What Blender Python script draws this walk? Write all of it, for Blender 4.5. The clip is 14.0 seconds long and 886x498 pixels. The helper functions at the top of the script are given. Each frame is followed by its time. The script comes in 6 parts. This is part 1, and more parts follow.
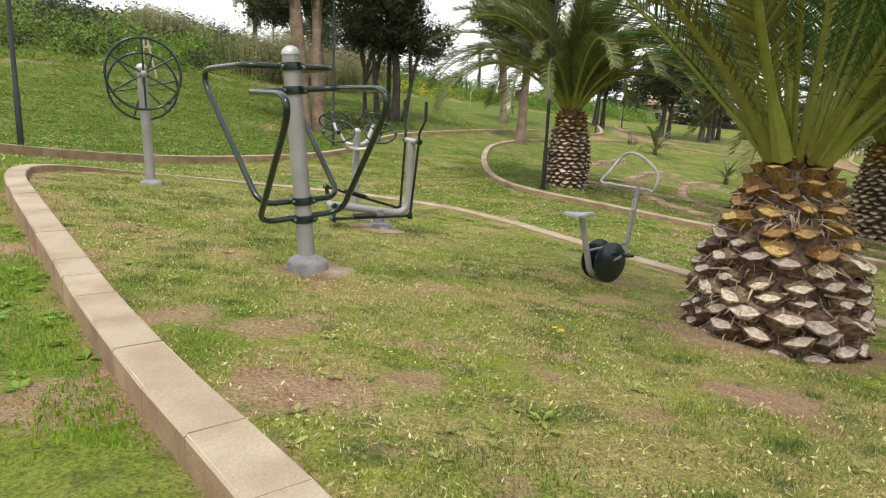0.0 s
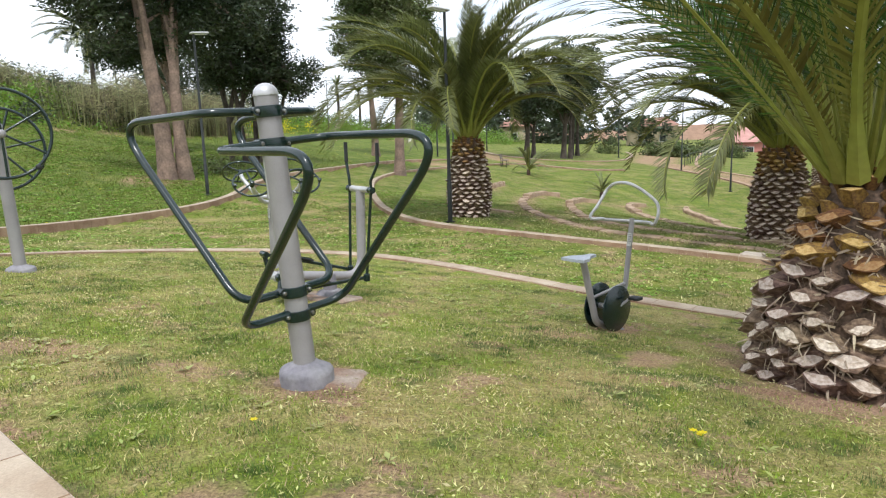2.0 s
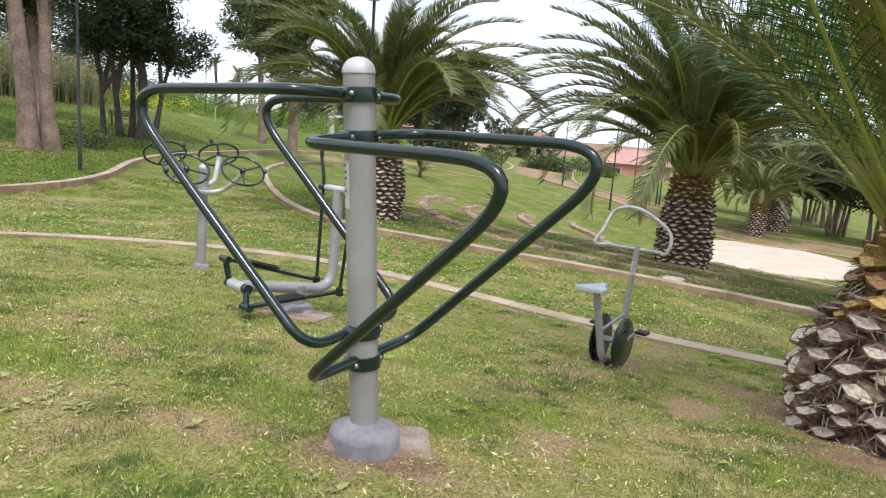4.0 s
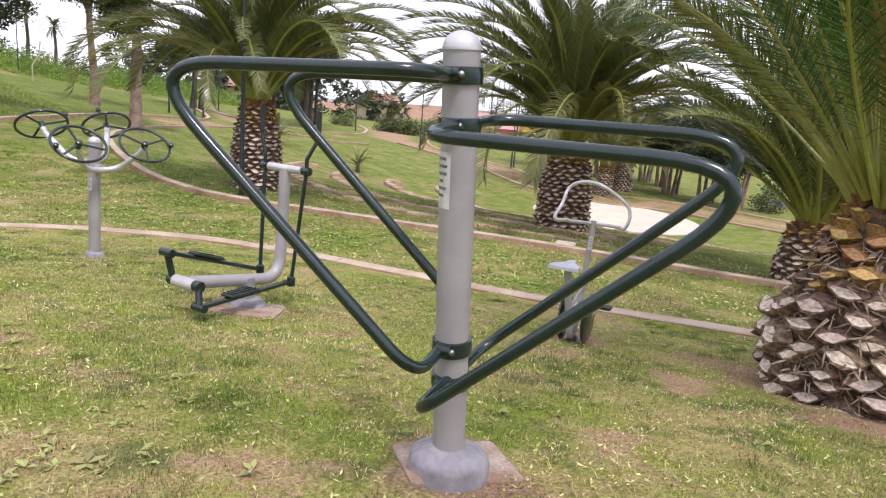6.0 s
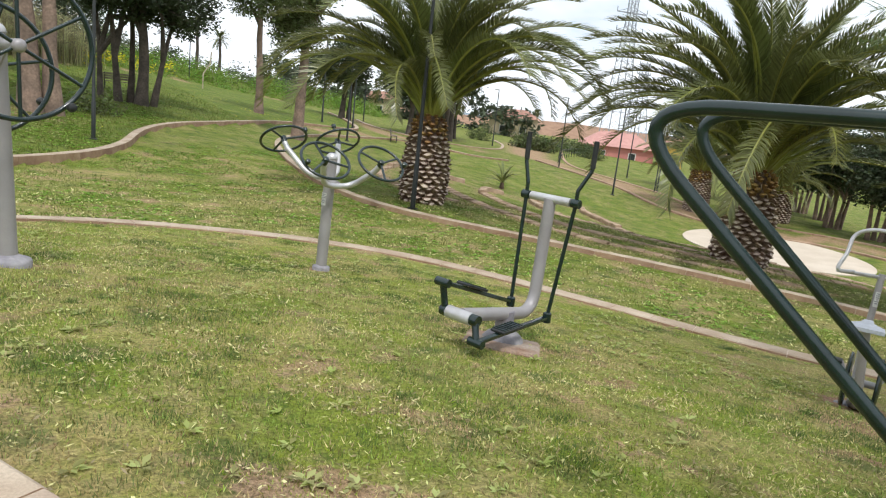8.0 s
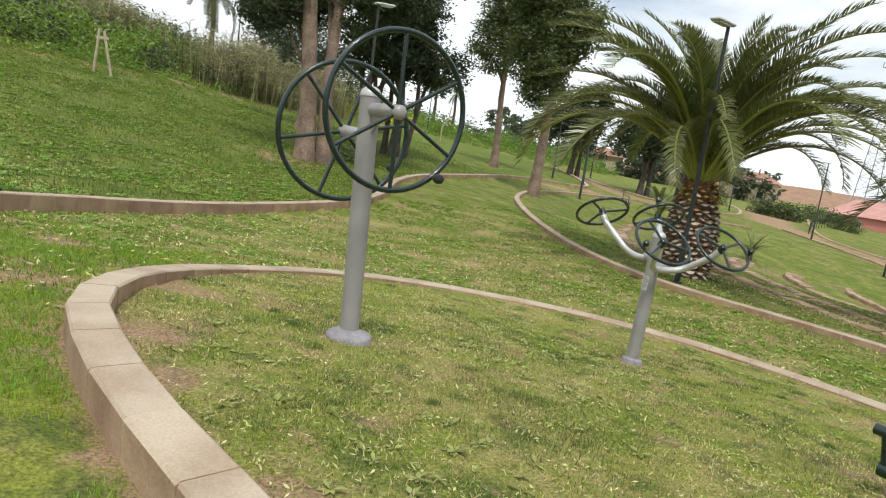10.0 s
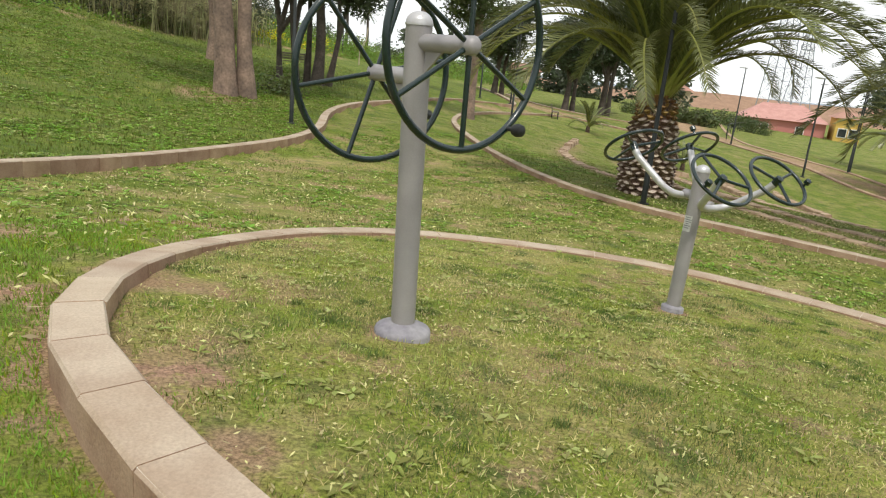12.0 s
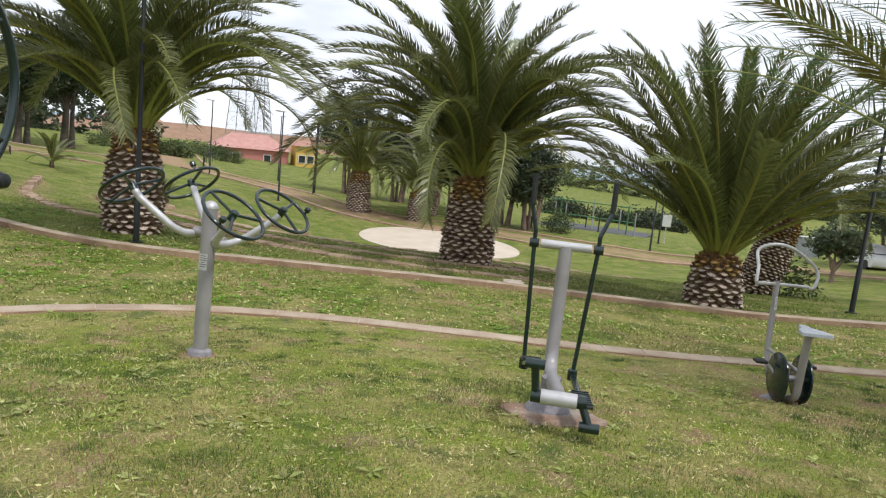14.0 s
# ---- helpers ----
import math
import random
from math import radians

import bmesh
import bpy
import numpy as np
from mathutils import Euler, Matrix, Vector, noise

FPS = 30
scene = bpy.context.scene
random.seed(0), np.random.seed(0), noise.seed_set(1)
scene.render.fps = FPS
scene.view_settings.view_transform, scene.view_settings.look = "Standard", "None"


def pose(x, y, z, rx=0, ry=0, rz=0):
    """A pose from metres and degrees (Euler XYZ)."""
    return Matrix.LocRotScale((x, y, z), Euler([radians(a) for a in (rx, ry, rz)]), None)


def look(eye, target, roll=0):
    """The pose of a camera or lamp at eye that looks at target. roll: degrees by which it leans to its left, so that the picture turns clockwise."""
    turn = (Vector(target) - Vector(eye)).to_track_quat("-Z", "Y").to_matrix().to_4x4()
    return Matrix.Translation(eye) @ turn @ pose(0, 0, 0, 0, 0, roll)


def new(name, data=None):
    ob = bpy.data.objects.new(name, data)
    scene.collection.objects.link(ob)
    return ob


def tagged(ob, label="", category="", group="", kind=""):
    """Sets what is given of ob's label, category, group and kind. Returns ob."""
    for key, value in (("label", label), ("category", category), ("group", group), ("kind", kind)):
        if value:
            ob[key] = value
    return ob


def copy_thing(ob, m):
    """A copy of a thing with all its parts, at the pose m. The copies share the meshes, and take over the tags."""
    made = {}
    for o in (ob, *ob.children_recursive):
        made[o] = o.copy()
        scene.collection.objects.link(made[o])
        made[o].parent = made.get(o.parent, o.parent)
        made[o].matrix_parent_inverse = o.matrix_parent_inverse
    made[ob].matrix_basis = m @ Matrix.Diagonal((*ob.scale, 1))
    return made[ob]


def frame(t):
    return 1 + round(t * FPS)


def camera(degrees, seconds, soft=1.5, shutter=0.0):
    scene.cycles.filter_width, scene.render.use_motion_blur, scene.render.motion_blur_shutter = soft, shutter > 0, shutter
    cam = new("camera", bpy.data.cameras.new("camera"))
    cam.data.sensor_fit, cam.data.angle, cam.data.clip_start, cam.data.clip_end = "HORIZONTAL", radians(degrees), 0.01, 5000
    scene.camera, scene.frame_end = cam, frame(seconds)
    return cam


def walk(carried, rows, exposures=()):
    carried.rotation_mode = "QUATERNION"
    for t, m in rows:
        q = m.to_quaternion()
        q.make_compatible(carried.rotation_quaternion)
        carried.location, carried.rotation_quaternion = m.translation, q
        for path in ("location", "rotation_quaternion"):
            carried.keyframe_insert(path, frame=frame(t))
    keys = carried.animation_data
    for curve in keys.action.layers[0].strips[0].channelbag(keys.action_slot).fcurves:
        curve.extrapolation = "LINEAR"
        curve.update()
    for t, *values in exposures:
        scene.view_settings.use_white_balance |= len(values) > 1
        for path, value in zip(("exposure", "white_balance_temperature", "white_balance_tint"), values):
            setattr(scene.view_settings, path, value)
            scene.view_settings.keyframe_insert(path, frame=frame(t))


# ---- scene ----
cam = camera(65.8, 14.0, 1.2)
PATH = [
    (0, (0.312, -5.587, 1.424), (0.592, -3.654, 0.994), 2.3),
    (0.5, (0.173, -5.182, 1.416), (0.634, -3.284, 0.988), 0.0),
    (1, (-0.063, -4.782, 1.416), (0.306, -2.868, 0.971), 1.7),
    (1.5, (-0.356, -4.461, 1.472), (0.112, -2.553, 1.096), -3.9),
    (2, (-0.523, -4.046, 1.484), (0.133, -2.188, 1.141), -1.8),
    (2.5, (-0.778, -3.779, 1.503), (0.028, -1.977, 1.182), -0.5),
    (2.7, (-0.856, -3.625, 1.488), (-0.02, -1.843, 1.138), 0.2),
    (4.8, (-1.62, -2.375, 1.495), (-0.499, -0.76, 1.127), 4.0),
    (5, (-1.713, -2.281, 1.494), (-0.542, -0.726, 1.036), 3.6),
    (5.5, (-1.823, -2.061, 1.489), (-0.529, -0.579, 1.129), 2.4),
    (6, (-1.894, -1.843, 1.512), (-0.54, -0.43, 1.098), 4.5),
    (6.5, (-2.16, -1.688, 1.537), (-0.701, -0.426, 1.012), -0.0),
    (7, (-2.253, -1.414, 1.508), (-0.744, -0.154, 1.139), -0.1),
    (7.5, (-2.416, -1.049, 1.499), (-1.166, 0.459, 1.097), 4.9),
    (8, (-2.623, -0.815, 1.504), (-1.536, 0.814, 1.099), 6.4),
    (8.5, (-2.706, -0.418, 1.518), (-1.963, 1.413, 1.208), 7.1),
    (9, (-2.927, -0.126, 1.491), (-2.337, 1.764, 1.206), 7.4),
    (9.2, (-3.02, -0.026, 1.502), (-2.491, 1.875, 1.176), 7.8),
    (11.3, (-3.642, 1.284, 1.503), (-3.073, 3.172, 1.171), 8.8),
    (11.5, (-3.711, 1.376, 1.52), (-3.123, 3.246, 1.12), 7.4),
    (12, (-3.842, 1.667, 1.496), (-3.075, 3.439, 0.977), 5.5),
    (12.5, (-3.87, 1.95, 1.5), (-2.905, 3.677, 1.202), 6.7),
    (13, (-3.923, 2.088, 1.491), (-2.52, 3.464, 1.119), 6.3),
    (13.5, (-3.923, 2.082, 1.528), (-2.258, 3.138, 1.195), 5.8),
    (14, (-3.831, 1.997, 1.511), (-2.044, 2.845, 1.217), 5.7),
]
EXPOSURE = [(0, -0.14, 6650, 7), (0.5, 0.02, 6600, 9), (1, 0.02, 6550, 7), (1.5, 0.06, 6450, 11), (2, 0.0, 6040, 11), (2.5, 0.02, 5990, 13), (4.8, 0.0, 6040, 12), (5.5, 0.23, 6140, 22), (6, 0.11, 6140, 24),
            (6.5, 0.23, 6140, 24), (7, 0.35, 6140, 22), (7.5, -0.07, 6140, 13), (8, -0.15, 6190, 10), (9, -0.24, 6240, 8), (11.5, -0.2, 6590, 8), (12, -0.22, 6590, 9), (13, -0.27, 6340, 9), (14, -0.3, 6190, 12)]
walk(cam, [(t, look(eye, target, roll)) for t, eye, target, roll in PATH], EXPOSURE)

# ---- world and sun ----
SUN_AZ, SUN_EL = 199.0, 60.0          # compass angle from +y towards +x, and height, in degrees
world = bpy.data.worlds.new("sky")
scene.world = world
world.use_nodes = True
wn, wl = world.node_tree.nodes, world.node_tree.links
wn.clear()
sky = wn.new("ShaderNodeTexSky")
sky.sky_type, sky.sun_disc = "NISHITA", False
sky.sun_elevation, sky.sun_rotation = radians(SUN_EL), radians(SUN_AZ)
sky.air_density, sky.dust_density, sky.ozone_density = 1.0, 1.2, 1.5
blue = wn.new("ShaderNodeBackground")
blue.inputs[1].default_value = 0.14
white = wn.new("ShaderNodeBackground")
white.inputs[0].default_value, white.inputs[1].default_value = (0.96, 0.98, 1.0, 1), 1.36
coord, mapping = wn.new("ShaderNodeTexCoord"), wn.new("ShaderNodeMapping")
mapping.inputs["Scale"].default_value = (1.0, 1.0, 2.6)
mapping.inputs["Location"].default_value = (0.35, 0.2, 0.15)
cloud = wn.new("ShaderNodeTexNoise")
cloud.inputs["Scale"].default_value, cloud.inputs["Detail"].default_value = 1.7, 7
cloud.inputs["Roughness"].default_value = 0.55
cover = wn.new("ShaderNodeMapRange")
cover.inputs[1].default_value, cover.inputs[2].default_value = 0.33, 0.47
cover.inputs[3].default_value, cover.inputs[4].default_value = 0.3, 1.0
mixed, wout = wn.new("ShaderNodeMixShader"), wn.new("ShaderNodeOutputWorld")
wl.new(coord.outputs["Generated"], mapping.inputs[0])
wl.new(mapping.outputs[0], cloud.inputs["Vector"])
wl.new(cloud.outputs[0], cover.inputs[0])
wl.new(sky.outputs[0], blue.inputs[0])
wl.new(cover.outputs[0], mixed.inputs[0])
wl.new(blue.outputs[0], mixed.inputs[1])
wl.new(white.outputs[0], mixed.inputs[2])
wl.new(mixed.outputs[0], wout.inputs[0])
sun = new("sun", bpy.data.lights.new("sun", "SUN"))
sun.data.energy, sun.data.angle, sun.data.color = 2.6, radians(7), (1.0, 0.95, 0.87)
sa, se = radians(SUN_AZ), radians(SUN_EL)
sun.matrix_world = look((0, 0, 30), (-math.sin(sa) * math.cos(se), -math.cos(sa) * math.cos(se), 30 - math.sin(se)))

# ---- materials ----


def material(name, colour, second=None, scale=8.0, rough=0.7, metal=0.0, bump=0.2, bump_scale=60.0, fine=None, island=0.0, each=0.0, coat=0.0, detail=6.0, low=0.38, high=0.62):
    """Principled material: two colours mixed by a noise, a finer mottling, and a bump; island or each vary the value piece by piece."""
    m = bpy.data.materials.new(name)
    m.use_nodes = True
    n, l = m.node_tree.nodes, m.node_tree.links
    b = n["Principled BSDF"]
    b.inputs["Roughness"].default_value, b.inputs["Metallic"].default_value = rough, metal
    b.inputs["Coat Weight"].default_value, b.inputs["Coat Roughness"].default_value = coat, 0.15
    tc = n.new("ShaderNodeTexCoord")
    big = n.new("ShaderNodeTexNoise")
    big.inputs["Scale"].default_value, big.inputs["Detail"].default_value = scale, detail
    l.new(tc.outputs["Object"], big.inputs["Vector"])
    span = n.new("ShaderNodeMapRange")
    span.inputs[1].default_value, span.inputs[2].default_value = low, high
    l.new(big.outputs[0], span.inputs[0])
    mix = n.new("ShaderNodeMix")
    mix.data_type = "RGBA"
    mix.inputs[6].default_value = (*colour, 1)
    mix.inputs[7].default_value = (*(second or colour), 1)
    l.new(span.outputs[0], mix.inputs[0])
    out = mix.outputs[2]
    small = n.new("ShaderNodeTexNoise")
    small.inputs["Scale"].default_value, small.inputs["Detail"].default_value = bump_scale, 5
    l.new(tc.outputs["Object"], small.inputs["Vector"])
    hsv = n.new("ShaderNodeHueSaturation")
    l.new(out, hsv.inputs["Color"])
    val = n.new("ShaderNodeMapRange")
    val.inputs[1].default_value, val.inputs[2].default_value = 0.25, 0.75
    amount = 0.16 if fine is None else fine
    val.inputs[3].default_value, val.inputs[4].default_value = 1 - amount, 1 + amount
    l.new(small.outputs[0], val.inputs[0])
    last = val.outputs[0]
    for amt, socket in ((island, "geo"), (each, "obj")):
        if amt:
            src = n.new("ShaderNodeNewGeometry").outputs["Random Per Island"] if socket == "geo" else n.new("ShaderNodeObjectInfo").outputs["Random"]
            vary = n.new("ShaderNodeMapRange")
            vary.inputs[3].default_value, vary.inputs[4].default_value = 1 - amt, 1 + amt
            l.new(src, vary.inputs[0])
            mul = n.new("ShaderNodeMath")
            mul.operation = "MULTIPLY"
            l.new(last, mul.inputs[0])
            l.new(vary.outputs[0], mul.inputs[1])
            last = mul.outputs[0]
            hue = n.new("ShaderNodeMapRange")
            hue.inputs[3].default_value, hue.inputs[4].default_value = 0.5 - 0.06 * amt, 0.5 + 0.06 * amt
            l.new(src, hue.inputs[0])
            l.new(hue.outputs[0], hsv.inputs["Hue"])
    l.new(last, hsv.inputs["Value"])
    l.new(hsv.outputs[0], b.inputs["Base Color"])
    if bump:
        bp = n.new("ShaderNodeBump")
        bp.inputs["Strength"].default_value, bp.inputs["Distance"].default_value = bump, 0.01
        l.new(small.outputs[0], bp.inputs["Height"])
        l.new(bp.outputs[0], b.inputs["Normal"])
    return m


def leafy(name, colour, second, island=0.35, rough=0.5, through_light=0.35, scale=0.6, each=0.0):
    """Leaf material: some of the light passes through."""
    m = material(name, colour, second, scale=scale, rough=rough, bump=0, fine=0.1, bump_scale=9, island=island, each=each)
    n, l = m.node_tree.nodes, m.node_tree.links
    b, o = n["Principled BSDF"], n["Material Output"]
    t = n.new("ShaderNodeBsdfTranslucent")
    mx = n.new("ShaderNodeMixShader")
    mx.inputs[0].default_value = through_light
    l.new(b.inputs["Base Color"].links[0].from_socket, t.inputs[0])
    l.new(b.outputs[0], mx.inputs[1])
    l.new(t.outputs[0], mx.inputs[2])
    l.new(mx.outputs[0], o.inputs[0])
    return m


GREY = material("grey_paint", (0.36, 0.345, 0.35), (0.30, 0.285, 0.29), 3, rough=0.42, bump=0.05, bump_scale=150, fine=0.06, metal=0.15)
SILVER = material("silver_paint", (0.58, 0.58, 0.59), (0.45, 0.44, 0.44), 6, rough=0.38, bump=0.05, bump_scale=160, fine=0.06, metal=0.35)
GREEN = material("dark_green_paint", (0.003, 0.0145, 0.0135), (0.006, 0.021, 0.019), 9, rough=0.27, bump=0.04, bump_scale=90, fine=0.12, coat=0.35)
BLACK = material("black_rubber", (0.012, 0.014, 0.015), (0.025, 0.027, 0.027), 12, rough=0.55, bump=0.1, bump_scale=120)
BOLT = material("bolt_steel", (0.45, 0.44, 0.42), (0.2, 0.19, 0.18), 30, rough=0.35, metal=0.9, bump=0.05)
STICKER = material("white_sticker", (0.62, 0.62, 0.60), (0.5, 0.5, 0.49), 20, rough=0.5, bump=0, fine=0.05)
PRINT = material("grey_print", (0.13, 0.14, 0.15), (0.2, 0.2, 0.2), 20, rough=0.6, bump=0)
SEAT = material("pale_seat", (0.50, 0.53, 0.60), (0.42, 0.45, 0.50), 8, rough=0.4, bump=0.05)
FOOT = material("grey_base_paint", (0.22, 0.21, 0.235), (0.30, 0.29, 0.30), 6, rough=0.7, bump=0.4, bump_scale=35)
SLAB = material("stained_concrete", (0.40, 0.33, 0.27), (0.27, 0.17, 0.115), 4, rough=0.9, bump=0.7, bump_scale=70, fine=0.3)
KERB = material("kerb_concrete", (0.48, 0.395, 0.30), (0.37, 0.28, 0.20), 2.2, rough=0.92, bump=0.5, bump_scale=90, fine=0.15, each=0.05)
KERB_RED = material("reddish_kerb_concrete", (0.42, 0.29, 0.20), (0.34, 0.22, 0.145), 1.6, rough=0.92, bump=0.45, bump_scale=90, fine=0.13, each=0.12)
KERB_SIDE = material("reddish_kerb_side", (0.40, 0.275, 0.185), (0.29, 0.18, 0.115), 3.0, rough=0.95, bump=0.5, bump_scale=60, fine=0.18, each=0.1)
MORTAR = material("pale_mortar", (0.64, 0.57, 0.48), (0.52, 0.44, 0.36), 9, rough=0.95, bump=0.5)
STONE = material("rough_stone", (0.42, 0.31, 0.215), (0.30, 0.205, 0.135), 3, rough=0.95, bump=0.8, bump_scale=30, fine=0.25, island=0.2)
PAD = material("pale_pad", (0.60, 0.52, 0.42), (0.54, 0.46, 0.36), 0.8, rough=0.95, bump=0.3, bump_scale=50, fine=0.08)
POLE = material("dark_pole_paint", (0.012, 0.016, 0.016), (0.022, 0.026, 0.024), 4, rough=0.5, bump=0.05)
LAMP_WHITE = material("lamp_housing", (0.55, 0.55, 0.55), (0.45, 0.45, 0.45), 4, rough=0.5, bump=0)
FIBRE = material("palm_fibre", (0.16, 0.105, 0.072), (0.055, 0.036, 0.025), 14, rough=0.95, bump=1.0, bump_scale=45, fine=0.5)
STRIP = material("dry_fibre_strip", (0.46, 0.37, 0.275), (0.22, 0.155, 0.105), 9, rough=0.95, bump=0, fine=0.2, island=0.4)
SCAR = material("leaf_base_bark", (0.29, 0.195, 0.135), (0.12, 0.072, 0.05), 6, rough=0.9, bump=0.8, bump_scale=50, fine=0.35, each=0.35)
SCAR_NEW = material("fresh_leaf_base", (0.27, 0.15, 0.035), (0.13, 0.06, 0.022), 8, rough=0.75, bump=0.6, bump_scale=50, fine=0.3, each=0.3)
CUT = material("pale_cut_leaf_base", (0.68, 0.59, 0.50), (0.45, 0.355, 0.275), 9, rough=0.9, bump=0.5, bump_scale=70, fine=0.18, each=0.22)
CUT_NEW = material("tan_cut_leaf_base", (0.55, 0.37, 0.16), (0.40, 0.235, 0.08), 9, rough=0.9, bump=0.5, bump_scale=70, fine=0.2, each=0.25)
FROND = leafy("palm_leaf", (0.112, 0.138, 0.04), (0.195, 0.205, 0.08), 0.4, rough=0.3, through_light=0.25, each=0.2)
FROND_NEAR = leafy("young_palm_leaf", (0.042, 0.10, 0.017), (0.08, 0.145, 0.026), 0.5, rough=0.36, through_light=0.38, each=0.2)
FROND_OLD = leafy("yellowing_palm_leaf", (0.20, 0.175, 0.04), (0.13, 0.14, 0.036), 0.3, rough=0.45, through_light=0.25, each=0.2)
RACHIS = material("palm_rib", (0.20, 0.225, 0.045), (0.27, 0.26, 0.055), 3, rough=0.45, bump=0.1, each=0.2)
BARK = material("pinkish_bark", (0.27, 0.19, 0.145), (0.16, 0.115, 0.09), 2.2, rough=0.95, bump=1.0, bump_scale=12, fine=0.35)
BARK_DARK = material("dark_bark", (0.10, 0.08, 0.065), (0.06, 0.048, 0.04), 3, rough=0.95, bump=1.0, bump_scale=14, fine=0.35)
LEAF_DARK = leafy("dark_foliage", (0.034, 0.052, 0.024), (0.065, 0.082, 0.034), 0.5)
LEAF_MID = leafy("green_foliage", (0.075, 0.105, 0.035), (0.13, 0.15, 0.05), 0.5)
LEAF_GREY = leafy("grey_green_foliage", (0.105, 0.13, 0.07), (0.065, 0.085, 0.05), 0.4)
LEAF_PALE = leafy("pale_wood_foliage", (0.17, 0.20, 0.085), (0.11, 0.145, 0.055), 0.4)
LEAF_LIGHT = leafy("bright_shrub_foliage", (0.15, 0.28, 0.03), (0.22, 0.30, 0.045), 0.4)
REED = leafy("dry_reed", (0.42, 0.375, 0.22), (0.27, 0.275, 0.13), 0.6)
BLADE = leafy("grass_blade", (0.20, 0.275, 0.04), (0.38, 0.39, 0.11), 0.7, rough=0.55, scale=0.5)
STRAW = leafy("dry_grass_blade", (0.66, 0.55, 0.29), (0.48, 0.37, 0.17), 0.45, rough=0.7, scale=0.9)
TUFT = leafy("dark_grass_tuft", (0.095, 0.165, 0.035), (0.13, 0.19, 0.05), 0.35, rough=0.5)
WEED = leafy("broad_weed_leaf", (0.30, 0.345, 0.075), (0.42, 0.43, 0.16), 0.4, rough=0.5)
CLOVER = leafy("clover_leaf", (0.19, 0.34, 0.028), (0.27, 0.40, 0.06), 0.4, rough=0.5)
PETAL = leafy("yellow_petal", (0.75, 0.62, 0.01), (0.8, 0.68, 0.02), 0.15)
WALL_PINK = material("pink_render", (0.55, 0.23, 0.20), (0.50, 0.20, 0.18), 0.4, rough=0.9, bump=0.1)
WALL_YELLOW = material("yellow_render", (0.68, 0.46, 0.12), (0.62, 0.41, 0.10), 0.4, rough=0.9, bump=0.1)
WALL_CREAM = material("cream_render", (0.62, 0.52, 0.36), (0.56, 0.47, 0.33), 0.4, rough=0.9, bump=0.1)
TILE = material("clay_roof", (0.42, 0.24, 0.18), (0.36, 0.19, 0.145), 1.5, rough=0.9, bump=0.5, bump_scale=8)
PINK_TILE = material("faded_pink_roof", (0.52, 0.29, 0.25), (0.46, 0.24, 0.21), 1.5, rough=0.9, bump=0.5, bump_scale=8)
DARK_GLASS = material("dark_glass", (0.03, 0.035, 0.04), (0.05, 0.055, 0.06), 1, rough=0.1, bump=0, fine=0)
STEEL = material("galvanised_steel", (0.36, 0.38, 0.42), (0.30, 0.32, 0.36), 0.5, rough=0.6, metal=0.1, bump=0)
WOOD = material("weathered_wood", (0.24, 0.20, 0.155), (0.16, 0.13, 0.10), 6, rough=0.9, bump=0.6, bump_scale=25)
PALE_WOOD = material("pale_stake_wood", (0.5, 0.43, 0.32), (0.4, 0.34, 0.25), 6, rough=0.9, bump=0.4, bump_scale=25)
WHITE = material("white_metal", (0.75, 0.75, 0.74), (0.68, 0.68, 0.67), 1, rough=0.4, bump=0)
FENCE_GREEN = material("green_steel", (0.05, 0.17, 0.08), (0.06, 0.2, 0.09), 1, rough=0.5, bump=0)
FLECK = leafy("pale_leaf_fleck", (0.42, 0.42, 0.14), (0.62, 0.54, 0.30), 0.5, rough=0.6, scale=1.2)
SLOPE = leafy("slope_grass_blade", (0.13, 0.185, 0.03), (0.21, 0.245, 0.055), 0.4, rough=0.55)
MOSS = leafy("yellow_green_grass", (0.30, 0.38, 0.02), (0.24, 0.34, 0.03), 0.4, rough=0.6, scale=0.8)
PATH_RED = material("reddish_path", (0.33, 0.205, 0.13), (0.27, 0.165, 0.105), 0.8, rough=0.95, bump=0.5, bump_scale=30, fine=0.2)
SEA = material("sea_water", (0.12, 0.2, 0.28), (0.14, 0.22, 0.3), 0.01, rough=0.35, bump=0.1, bump_scale=0.2)


